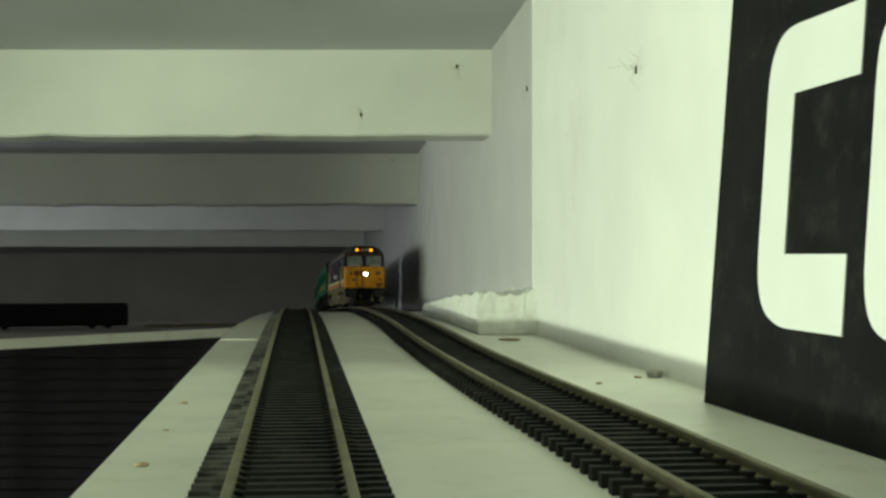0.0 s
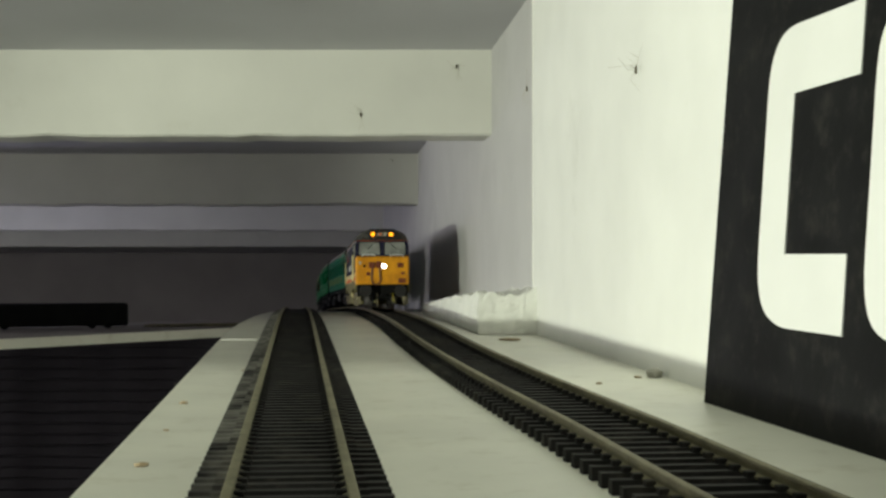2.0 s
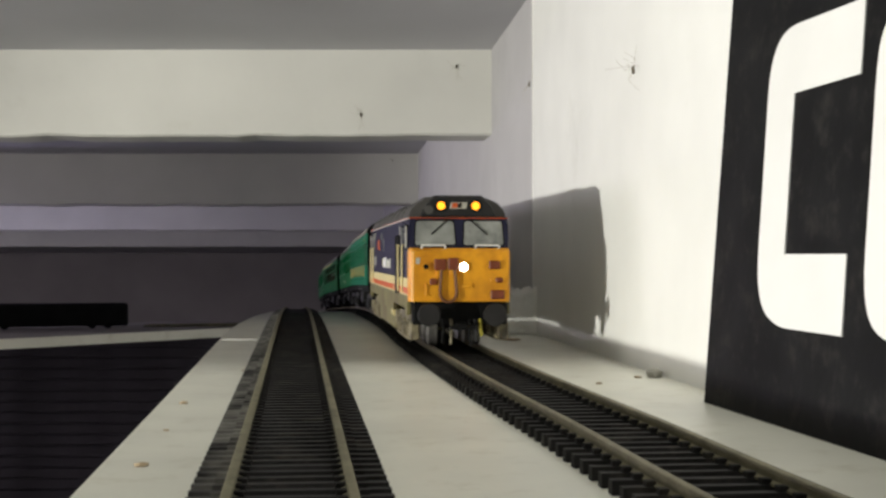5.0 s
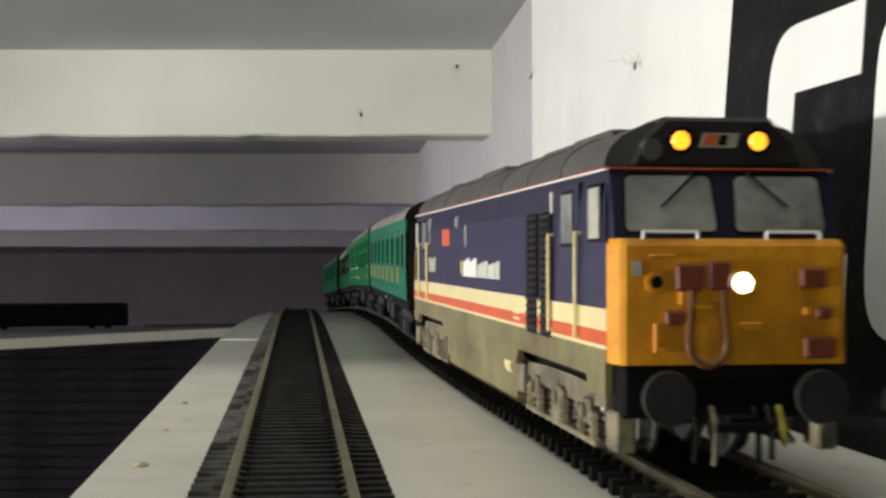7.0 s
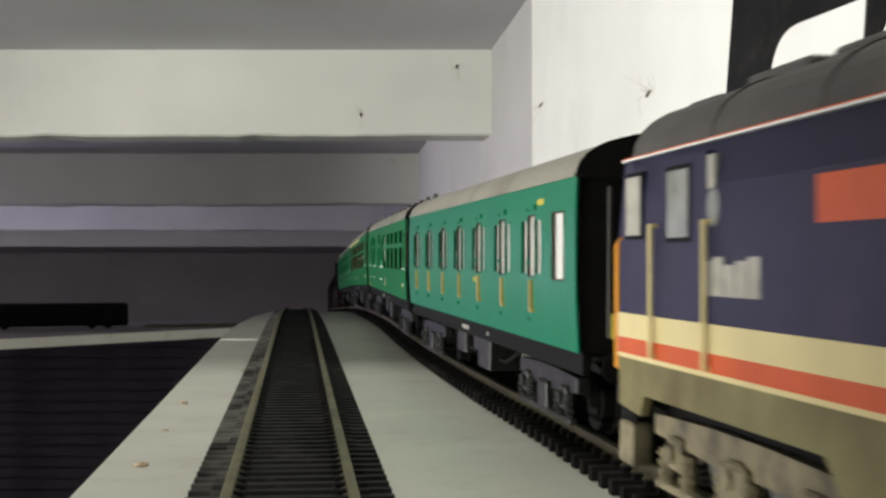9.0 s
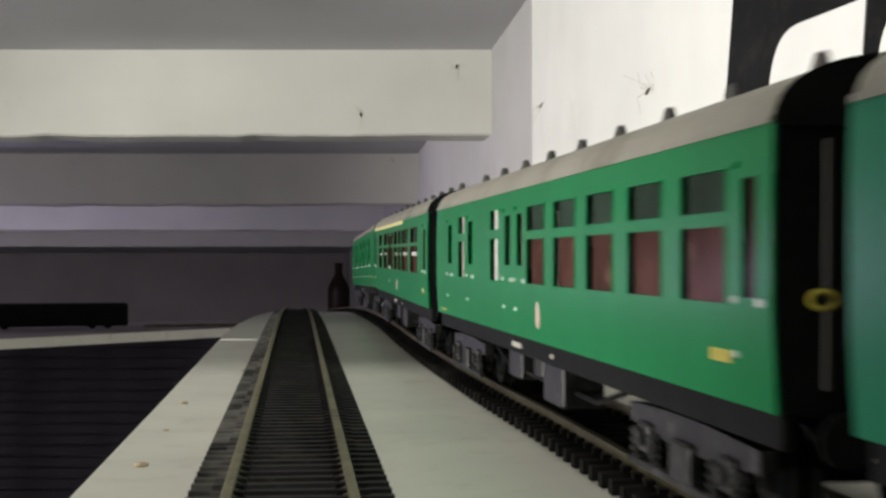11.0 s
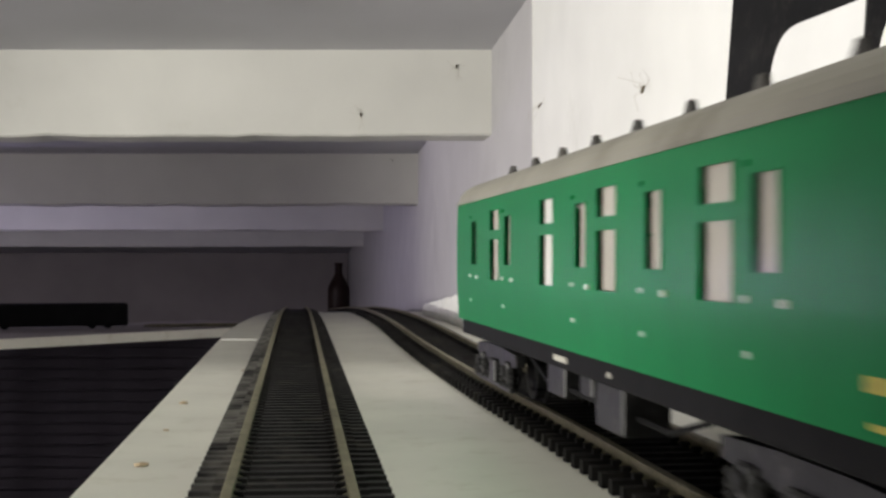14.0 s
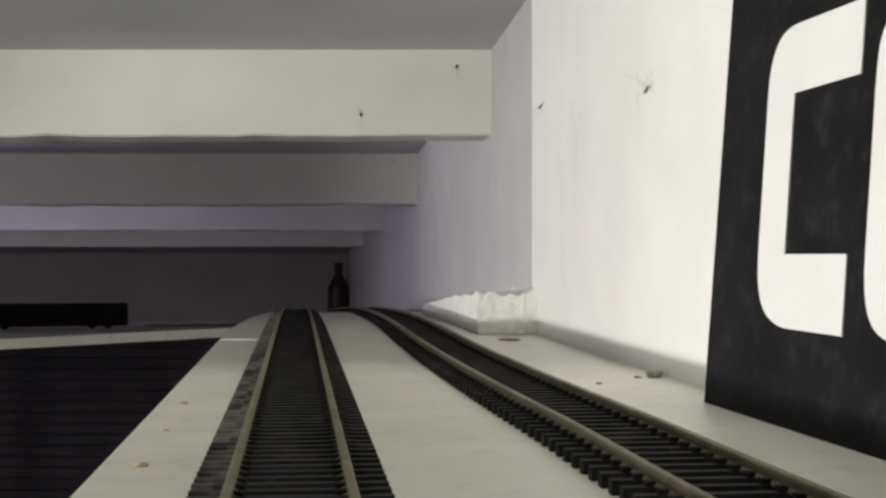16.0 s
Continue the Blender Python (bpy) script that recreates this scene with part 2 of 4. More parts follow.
def sign_piece(name, outline, lo, hi, mat, parent):
    bm = bmesh.new()
    r0 = [bm.verts.new(on_sign(u, z, lo)) for u, z in outline]
    r1 = [bm.verts.new(on_sign(u, z, hi)) for u, z in outline]
    for i in range(len(outline)):
        bm.faces.new((r0[i], r0[(i + 1) % len(outline)], r1[(i + 1) % len(outline)], r1[i]))
    bm.faces.new(r0)
    bm.faces.new(r1)
    bmesh.ops.triangulate(bm, faces=[f for f in bm.faces if len(f.verts) > 4])
    return part(name, bm, mat, parent)


def rounded(outline, passes=2):
    """Cuts the blunt corners of an outline into smooth bends and keeps the square ones."""
    for _ in range(passes):
        res, k = [], len(outline)
        for i in range(k):
            p, q, r = Vector(outline[i - 1]), Vector(outline[i]), Vector(outline[(i + 1) % k])
            turn = math.degrees((q - p).angle(r - q))
            if 5 < turn < 60:
                res += [tuple(q.lerp(p, min(0.25, 2.5 / (q - p).length))), tuple(q.lerp(r, min(0.25, 2.5 / (r - q).length)))]
            else:
                res.append(tuple(q))
        outline = res
    return outline


sign = tagged(new("sign"), "black sign board with large white lettering standing by the wall", "sign")
sign_piece("panel", [(0, 0.0005), (0.06, 0.0), (0.16, -0.001), (0.42, -0.0026), (0.42, 0.125), (0, 0.125)], -0.0015, 0.0, M_SIGNBLACK, sign)
LETTER_C = [(77.0, 87.7), (77.1, 72.6), (44.6, 72.9), (45.3, 37.4), (76.2, 37.1), (76.5, 20.9), (44.4, 21.3), (35.5, 24.3), (31.7, 29.1), (30.1, 35.0), (29.8, 53.4), (29.3, 77.2), (30.8, 82.8), (33.9, 86.5), (40.0, 88.6)]
sign_piece("letter_c", [(u / 1000, z / 1000) for u, z in rounded(LETTER_C)], 0.0, 0.0003, M_SIGNWHITE, sign)
LETTER_O = [(100.7, 85.0), (92.5, 84.1), (86.3, 81.1), (84.1, 76.2), (83.9, 68.6), (84.2, 50.0), (84.4, 32.7), (86.2, 26.3), (90.4, 22.2), (98.3, 20.4), (109.6, 19.8)]
sign_piece("round_letter", [(u / 1000, z / 1000) for u, z in rounded(LETTER_O)], 0.0, 0.0003, M_SIGNWHITE, sign)
# rough plaster lump at the foot of the wall
bm = bmesh.new()
ny, nx, nz = 46, 14, 10
grid = {}
for i in range(ny + 1):
    v = i / ny
    y = 0.626 + 0.33 * v
    xw = wall_x(y) + 0.002
    x_near = 0.0162 - 0.1045 * (y - 0.626) + (0.012 * (v - 0.9) / 0.1 if v > 0.9 else 0)
    h = 0.0185 - 0.0105 * v - 0.003 * v * v
    for j in range(nx + 1):
        w = j / nx
        for k in range(nz + 1):
            if 0 < i < ny and 0 < j < nx and k < nz:
                continue
            q = k / nz
            hz = h * (1 + 0.10 * noise.noise((y * 90, w * 3, 0)) + 0.16 * noise.noise((y * 260, w * 8, 1))) + 0.005 * max(0, w - 0.75) * 4 * (1 - v)
            inset = (1 - w) * 0.0012 * q ** 3
            p = Vector((x_near + (xw - x_near) * w + inset, y + (0.0022 * q ** 2 if i == 0 else 0), smooth_ground(y) + 0.0004 + hz * q))
            a = noise.noise_vector((p.x * 190, p.y * 190, p.z * 40)) * 0.0014 + noise.noise_vector((p.x * 420, p.y * 420, p.z * 420)) * 0.0005
            a.z *= q
            grid[i, j, k] = bm.verts.new(p + a * (1 if w < 0.95 else 0))
for i in range(ny):
    for j in range(nx):
        bm.faces.new([grid[c] for c in ((i, j, nz), (i + 1, j, nz), (i + 1, j + 1, nz), (i, j + 1, nz))])
for i in range(ny):
    for k in range(nz):
        for j in (0, nx):
            bm.faces.new([grid[c] for c in ((i, j, k), (i + 1, j, k), (i + 1, j, k + 1), (i, j, k + 1))])
for j in range(nx):
    for k in range(nz):
        for i in (0, ny):
            bm.faces.new([grid[c] for c in ((i, j, k), (i, j + 1, k), (i, j + 1, k + 1), (i, j, k + 1))])
tagged(part("plaster_ledge", bm, M_PLASTER), "rough broken white plaster ledge at the foot of the wall", "plaster ledge")

# ======== track ========


def rail_mesh(line, offset):
    bm = bmesh.new()
    prof = [(-0.0012, 0.0), (0.0012, 0.0), (0.0012, 0.0004), (0.0004, 0.0007), (0.0004, 0.0017), (0.00075, 0.0019), (0.00075, 0.0024), (0.0005, 0.0025),
            (-0.0005, 0.0025), (-0.00075, 0.0024), (-0.00075, 0.0019), (-0.0004, 0.0017), (-0.0004, 0.0007), (-0.0012, 0.0004)]
    prev = None
    for (p, nrm) in line:
        ring = [bm.verts.new((p[0] + nrm[0] * (offset + a), p[1] + nrm[1] * (offset + a), p[2] + SLEEPER_TOP + b)) for a, b in prof]
        if prev:
            for i in range(len(prof)):
                bm.faces.new((prev[i], prev[(i + 1) % len(prof)], ring[(i + 1) % len(prof)], ring[i]))
        else:
            bm.faces.new(ring)
        prev = ring
    bm.faces.new(prev)
    return bm


def lay_track(label, centre, y_from, y_to, half=GAUGE / 2 + 0.0007):
    """centre(y) gives x; rails and sleepers from y_from to y_to."""
    thing = tagged(new("railway_track"), label, "model track", "railway tracks")
    line = []
    for y in np.arange(y_from, y_to, 0.02):
        dx = (centre(y + 0.01) - centre(y - 0.01)) / 0.02
        ln = math.hypot(dx, 1)
        line.append(((centre(y), y, smooth_ground(y)), (1 / ln, -dx / ln)))
    part("rail", rail_mesh(line, -half), M_RAIL, thing)
    part("rail", rail_mesh(line, half), M_RAIL, thing)
    return thing


def sleeper_mesh():
    bm = bmesh.new()
    w, l = 0.00135, 0.0149
    add_prism(bm, [(-w, 0.0), (w, 0.0), (w * 0.85, SLEEPER_TOP), (-w * 0.85, SLEEPER_TOP)], -l, l, "x")
    for c in (-GAUGE / 2 - 0.0007, GAUGE / 2 + 0.0007):
        for sgn in (-1, 1):
            a, b = sorted((c + sgn * 0.0009, c + sgn * 0.0024))
            add_box(bm, a, b, -0.0009, 0.0009, SLEEPER_TOP - 0.0001, SLEEPER_TOP + 0.0009)
    return bm


SLEEPER = None


def lay_sleepers(thing, centre, y_from, y_to, pitch=0.0079):
    """One sleeper after another; those behind the camera and far off are joined."""
    global SLEEPER
    if SLEEPER is None:
        bm = sleeper_mesh()
        SLEEPER = bpy.data.meshes.new("sleeper")
        bmesh.ops.recalc_face_normals(bm, faces=bm.faces[:])
        bm.to_mesh(SLEEPER)
        bm.free()
        SLEEPER.materials.append(M_SLEEPER)
    rest = bmesh.new()
    y = y_from
    while y < y_to:
        dx = (centre(y + 0.01) - centre(y - 0.01)) / 0.02
        m = pose(centre(y), y, smooth_ground(y) + 0.0001, 0, 0, math.degrees(math.atan2(-dx, 1)) + random.uniform(-0.4, 0.4))
        if 0.14 < y < 1.3:
            ob = new("sleeper", SLEEPER)
            ob.parent = thing
            ob.matrix_basis = m
        else:
            add = bmesh.new()
            add.from_mesh(SLEEPER)
            add.transform(m)
            tmp = bpy.data.meshes.new("tmp")
            add.to_mesh(tmp)
            rest.from_mesh(tmp)
            add.free()
            bpy.data.meshes.remove(tmp)
        y += pitch / math.hypot(1, dx)
    me = bpy.data.meshes.new("sleeper_run")
    rest.to_mesh(me)
    rest.free()
    me.materials.append(M_SLEEPER)
    ob = new("sleeper_run", me)
    ob.parent = thing
    ob["kind"] = "stuff"
    # two thin webs that join the sleepers under the rails
    for off in (-GAUGE / 2 - 0.0007, GAUGE / 2 + 0.0007):
        bm = bmesh.new()
        prev = None
        for y in np.arange(y_from, y_to, 0.03):
            z = smooth_ground(y)
            ring = [bm.verts.new((centre(y) + off + a, y, z + c)) for a, c in ((-0.0011, 0.0003), (0.0011, 0.0003), (0.0011, 0.0012), (-0.0011, 0.0012))]
            if prev:
                for i in range(4):
                    bm.faces.new((prev[i], prev[(i + 1) % 4], ring[(i + 1) % 4], ring[i]))
            prev = ring
        part("sleeper_web", bm, M_SLEEPER, thing)


side = lay_track("straight model track with black sleepers on the baseboard", side_track, -0.5, 2.1, 0.0086)
main = lay_track("curving model track with black sleepers beside the wall", lambda y: float(np.interp(y, PY, PX)), -1.7, 2.84)

lay_sleepers(side, side_track, -0.5, 2.1, 0.0058)
lay_sleepers(main, lambda y: float(np.interp(y, PY, PX)), -1.7, 2.8, 0.0067)

# ======== train ========
M_BLUE = material("dark_blue_paint", (0.014, 0.014, 0.038), 0.42, vary=0.15, scale=90, dirt=(0.06, 0.055, 0.07), dirt_scale=35, dirt_from=0.55, dirt_to=0.9, spec=0.22)
M_OLIVE = material("weathered_grey_paint", (0.205, 0.188, 0.088), 0.6, vary=0.15, scale=120, dirt=(0.10, 0.075, 0.04), dirt_scale=45, dirt_from=0.42, dirt_to=0.72, spec=0.22)
M_CREAM = material("cream_stripe_paint", (0.70, 0.60, 0.30), 0.45, vary=0.06, scale=100, dirt=(0.5, 0.42, 0.25), dirt_scale=50, dirt_from=0.55, dirt_to=0.85, spec=0.22)
M_RED = material("orange_red_paint", (0.60, 0.11, 0.028), 0.45, vary=0.1, scale=100, spec=0.22)
M_YELLOW = material("warning_yellow_paint", (0.76, 0.34, 0.018), 0.42, vary=0.09, scale=80, spec=0.25, dirt=(0.34, 0.11, 0.012), dirt_scale=60, dirt_from=0.45, dirt_to=0.78)
M_ROOF = material("sooty_roof_paint", (0.060, 0.057, 0.053), 0.7, vary=0.25, scale=60, bump=0.2, dirt=(0.10, 0.09, 0.075), dirt_scale=40, dirt_from=0.5, dirt_to=0.8)
M_BLACK = material("black_plastic", (0.007, 0.007, 0.007), 0.7, vary=0.3, scale=200, spec=0.1)
M_HEAD = material("soot_black_paint", (0.020, 0.019, 0.019), 0.55, vary=0.3, scale=90, spec=0.25, dirt=(0.06, 0.055, 0.05), dirt_scale=60, dirt_from=0.58, dirt_to=0.8)
M_GLASS_CAB = material("dusty_cab_glazing", (0.27, 0.28, 0.26), 0.15, vary=0.35, scale=110, dirt=(0.10, 0.105, 0.10), dirt_scale=70, dirt_from=0.5, dirt_to=0.7)
M_AMBER = material("amber_marker_light", (1.0, 0.36, 0.02), 0.3, emit=2.0, vary=0.0)
M_LIGHT = material("headlight_lens", (1.0, 0.97, 0.95), 0.2, emit=14.0, vary=0.0)
M_MAROON = material("maroon_connector", (0.17, 0.036, 0.010), 0.5, vary=0.2, scale=300)
M_HOSE = material("brown_cable", (0.16, 0.06, 0.02), 0.55)
M_GREY = material("grey_lettering", (0.40, 0.39, 0.33), 0.6, vary=0.2, scale=400)
M_LETTER = material("pale_grey_lettering", (0.52, 0.52, 0.45), 0.6, vary=0.25, scale=300)
M_WHITE = material("white_detail_paint", (0.8, 0.8, 0.76), 0.4, vary=0.05)
M_BOGIE = material("weathered_bogie", (0.22, 0.19, 0.115), 0.65, vary=0.35, scale=150, dirt=(0.03, 0.025, 0.02), dirt_scale=110, dirt_from=0.45, dirt_to=0.7)
# here the dirt speckles paint grey glints onto the black mouldings
M_COACHBOGIE = material("black_grey_bogie", (0.012, 0.012, 0.012), 0.48, spec=0.3, vary=0.5, scale=260, bump=0.5, bump_scale=400, dirt=(0.10, 0.097, 0.092), dirt_scale=260, dirt_from=0.58, dirt_to=0.70)
M_STEEL = material("wheel_steel", (0.35, 0.34, 0.32), 0.4, metal=0.9, vary=0.2, scale=200)
M_GREEN = material("coach_green_paint", (0.004, 0.165, 0.048), 0.34, vary=0.08, scale=60, spec=0.12)
M_GREENDK = material("coach_blue_green_paint", (0.005, 0.17, 0.085), 0.34, vary=0.08, scale=60, spec=0.22)
M_COACHROOF = material("coach_roof_grey", (0.24, 0.23, 0.19), 0.65, vary=0.1, scale=60, bump=0.1, dirt=(0.13, 0.12, 0.09), dirt_scale=25)
M_INTERIOR = material("brown_coach_interior", (0.075, 0.032, 0.026), 0.85, spec=0.08, vary=0.5, scale=90, dirt=(0.20, 0.13, 0.10), dirt_scale=110, dirt_from=0.56, dirt_to=0.72)
M_VENT = material("dull_vent_light", (0.030, 0.050, 0.036), 0.8, spec=0.1, vary=0.4, scale=90)
M_BEIGE = material("pale_coach_interior", (0.50, 0.47, 0.42), 0.7, vary=0.1, scale=60)
M_STRIPE = material("pale_yellow_stripe", (0.80, 0.74, 0.30), 0.4, vary=0.05)
M_GOLD = material("gold_handle", (0.70, 0.48, 0.18), 0.35, metal=0.6)
M_MARK = material("yellow_lettering", (0.42, 0.36, 0.04), 0.5, vary=0.2, scale=500)
M_CREST = material("pale_pink_crest", (0.62, 0.42, 0.36), 0.5, vary=0.35, scale=700)
M_ORANGE = material("orange_buffer_beam", (0.55, 0.16, 0.05), 0.5)


def pane_material():
    m = bpy.data.materials.new("clear_window_plastic")
    m.use_nodes = True
    n, l = m.node_tree.nodes, m.node_tree.links
    n.remove(n["Principled BSDF"])
    clear, gloss, mix = n.new("ShaderNodeBsdfTransparent"), n.new("ShaderNodeBsdfGlossy"), n.new("ShaderNodeMixShader")
    clear.inputs["Color"].default_value = (0.94, 0.94, 0.93, 1)
    gloss.inputs["Roughness"].default_value = 0.16
    mix.inputs[0].default_value = 0.010
    l.new(clear.outputs[0], mix.inputs[1])
    l.new(gloss.outputs[0], mix.inputs[2])
    l.new(mix.outputs[0], n["Material Output"].inputs["Surface"])
    return m


M_PANE = pane_material()
MM = 0.001


def roof_arc(half, z0, z1, n=14, shoulder=0.35):
    pts = []
    for i in range(n + 1):
        a = math.pi * i / n
        c, s = math.cos(a), math.sin(a)
        pts.append((half * math.copysign(abs(c) ** 0.75, c), z0 + (z1 - z0) * s ** 0.9))
    return pts


def wheelset(bm_parent, y, radius, mat_rim):
    for sx in (-1, 1):
        bm = rod((sx * 6.9 * MM, y, radius), (sx * 9.3 * MM, y, radius), radius, 20)
        add_rod(bm, (sx * 6.3 * MM, y, radius), (sx * 6.9 * MM, y, radius), radius + 0.8 * MM, 20)
        add_rod(bm, (sx * 9.3 * MM, y, radius), (sx * 9.6 * MM, y, radius), radius * 0.75, 16, radius * 0.7)
        part("wheel", bm, mat_rim, bm_parent)
    part("axle", rod((-6.5 * MM, y, radius), (6.5 * MM, y, radius), 1.2 * MM, 8), M_BLACK, bm_parent)


def bogie(parent, y, wheels, radius, mat, half_x, z_hi):
    """A bogie centred at y; wheels: offsets of its axles."""
    span = max(wheels) + radius + 3 * MM
    bm = bmesh.new()
    for sx in (-1, 1):
        xa, xb = sorted((sx * (half_x - 2.0 * MM), sx * half_x))
        add_prism(bm, [(y - span, z_hi - 3.2 * MM), (y - span, z_hi - 0.6 * MM), (y - span * 0.3, z_hi), (y + span * 0.3, z_hi), (y + span, z_hi - 0.6 * MM), (y + span, z_hi - 3.2 * MM),
                       (y + span * 0.35, z_hi - 4.2 * MM), (y - span * 0.35, z_hi - 4.2 * MM)], xa, xb, "x")
    b = part("bogie", bm, mat, parent, "dirty moulded bogie frame")
    for w in wheels:
        wheelset(b, y + w, radius, M_STEEL if mat is M_BOGIE else M_BLACK)
        for sx in (-1, 1):
            bm = bmesh.new()
            xa, xb = sorted((sx * (half_x - 1.2 * MM), sx * (half_x + 0.9 * MM)))
            add_box(bm, xa, xb, y + w - 2.4 * MM, y + w + 2.4 * MM, radius - 2.2 * MM, z_hi - 2.5 * MM, 0.4 * MM)
            add_rod(bm, (sx * half_x, y + w, radius), (sx * (half_x + 1.6 * MM), y + w, radius), 1.5 * MM, 10, 1.2 * MM)
            part("axlebox", bm, mat, b)
            for k in (-1, 1):
                bm = bmesh.new()
                xs, yc = sx * (half_x + 0.1 * MM), y + w + k * 4.2 * MM
                rings = []
                for j in range(9):
                    r = (1.45 if j % 2 else 0.95) * MM
                    rings.append([bm.verts.new((xs + r * math.cos(a), yc + r * math.sin(a), (2.4 + j * 0.6) * MM)) for a in np.linspace(0, 2 * math.pi, 9)[:-1]])
                for a, c in zip(rings, rings[1:]):
                    for i in range(8):
                        bm.faces.new((a[i], a[(i + 1) % 8], c[(i + 1) % 8], c[i]))
                bm.faces.new(rings[0])
                bm.faces.new(rings[-1])
                part("coil_spring", bm, mat, b)
    for sx in (-1, 1):
        bm = bmesh.new()
        xa, xb = sorted((sx * (half_x - 0.5 * MM), sx * (half_x + 1.1 * MM)))
        add_box(bm, xa, xb, y - 4 * MM, y + 4 * MM, 2.4 * MM, z_hi - 3 * MM, 0.4 * MM)
        add_box(bm, xa, xb, y - span * 0.9, y + span * 0.9, 1.9 * MM, 2.9 * MM, 0.2 * MM)
        part("spring_plank", bm, mat, b)
    return b


# ---- locomotive ----


def soft_corners(pts, r, n=4):
    """An outline whose corners are rounded with radius r."""
    out = []
    for i in range(len(pts)):
        p, q, t = Vector(pts[i - 1]), Vector(pts[i]), Vector(pts[(i + 1) % len(pts)])
        a, b = q + (p - q).normalized() * r, q + (t - q).normalized() * r
        for k in range(n + 1):
            u = k / n
            out.append(tuple(a * (1 - u) ** 2 + q * 2 * u * (1 - u) + b * u ** 2))
    return out


def build_loco():
    L = 262 * MM
    root = tagged(new("locomotive"), "weathered dark blue model diesel locomotive with yellow nose and stripes", "locomotive")
    hw = 17.8 * MM
    sec = [(-hw + 0.1 * MM, 17.6 * MM), (hw - 0.1 * MM, 17.6 * MM), (hw, 20 * MM), (hw, 40 * MM), (hw - 0.7 * MM, 45 * MM), (-hw + 0.7 * MM, 45 * MM), (-hw, 40 * MM), (-hw, 20 * MM)]
    bm = bmesh.new()
    add_prism(bm, sec, 6.9 * MM, L - 6.9 * MM)
    low = [(-hw + 0.1 * MM, 17.6 * MM), (hw - 0.1 * MM, 17.6 * MM), (hw, 20 * MM), (hw, 34.2 * MM), (-hw, 34.2 * MM), (-hw, 20 * MM)]
    add_prism(bm, low, 5.0 * MM, 6.9 * MM)
    add_prism(bm, low, L - 6.9 * MM, L - 5.0 * MM)
    body = part("body", bm, M_BLUE, root)

    def band(name, z0, z1, mat, y0=5.3 * MM, y1=L - 5.3 * MM, proud=0.25):
        for sx in (-1, 1):
            x0, x1 = sorted((sx * (hw - 0.5 * MM), sx * (hw + proud * MM)))
            part(name, box(x0, x1, y0, y1, z0 * MM, z1 * MM), mat, body)
    band("cream_stripe", 20.9, 24.2, M_CREAM)
    band("red_stripe", 18.7, 20.9, M_RED)
    band("thin_stripe", 18.1, 18.7, M_CREAM)
    # lower skirt with the arches over the bogies
    for sx in (-1, 1):
        x0, x1 = sorted((sx * (hw - 0.9 * MM), sx * (hw + 0.25 * MM)))
        o = [(6 * MM, 18.1 * MM), (6 * MM, 11.5 * MM), (16 * MM, 10.8 * MM), (18 * MM, 13.6 * MM), (74 * MM, 13.6 * MM), (77 * MM, 10.6 * MM),
             (185 * MM, 10.6 * MM), (188 * MM, 13.6 * MM), (244 * MM, 13.6 * MM), (246 * MM, 10.8 * MM), (256 * MM, 11.5 * MM), (256 * MM, 18.1 * MM)]
        part("skirt", prism(o, x0, x1, "x"), M_OLIVE, body)
    # roof
    bm = prism(roof_arc(hw - 0.5 * MM, 45 * MM, 53.4 * MM), 10 * MM, L - 10 * MM)
    roof = part("roof", bm, M_ROOF, root, "sooty dark grey roof with raised hatches", smooth=False)
    for y0, y1, w, z in ((34, 62, 10, 53.8), (66, 92, 9.5, 53.7), (100, 128, 8, 53.9), (134, 168, 10, 54.0), (176, 206, 9, 53.8), (210, 228, 10, 53.7)):
        part("roof_hatch", box(-w * MM, w * MM, y0 * MM, y1 * MM, 50.3 * MM, z * MM, 0.5 * MM), M_ROOF, roof)
    for k in range(7):
        y = (40 + 30 * k) * MM
        bm = bmesh.new()
        outer = roof_arc(hw - 0.35 * MM, 45 * MM, 53.65 * MM)
        add_prism(bm, outer, y, y + 0.9 * MM)
        part("roof_rib", bm, M_ROOF, roof)
    for sx in (-1, 1):
        x0, x1 = sorted((sx * (hw - 0.9 * MM), sx * (hw + 0.1 * MM)))
        part("gutter", box(x0, x1, 7 * MM, L - 7 * MM, 44.98 * MM, 45.25 * MM), M_WHITE, roof, "thin white cantrail line")
        part("red_line", box(x0, x1, 7 * MM, L - 7 * MM, 45.25 * MM, 45.4 * MM), M_RED, roof)
    # the two cab ends
    for end in (0, 1):
        def py(v):
            return v * MM if end == 0 else L - v * MM
        # nose
        bm = bmesh.new()
        pts = [(-17.2, 0.6), (-16.4, 0.0), (16.4, 0.0), (17.2, 0.6), (18.0, 5.4), (-18.0, 5.4)]
        add_prism(bm, [(x * MM, py(y)) for x, y in pts], 16.2 * MM, 33.6 * MM, "z")
        r0 = [bm.verts.new((x * MM, py(y), 33.6 * MM)) for x, y in [(-17.2, 0.6), (-16.4, 0.0), (16.4, 0.0), (17.2, 0.6), (18.0, 5.4), (-18.0, 5.4)]]
        r1 = [bm.verts.new((x * MM, py(y), 34.7 * MM)) for x, y in [(-16.8, 1.6), (-16.0, 1.2), (16.0, 1.2), (16.8, 1.6), (17.6, 5.4), (-17.6, 5.4)]]
        for i in range(6):
            bm.faces.new((r0[i], r0[(i + 1) % 6], r1[(i + 1) % 6], r1[i]))
        bm.faces.new(r1)
        nose = part("nose", bm, M_YELLOW, root, "warning yellow nose with dusty weathering")
        # cab front above the nose, raked back
        bm = bmesh.new()
        o = [(py(3.2), 34.2 * MM), (py(6.6), 45.2 * MM), (py(12), 45.2 * MM), (py(12), 34.2 * MM)]
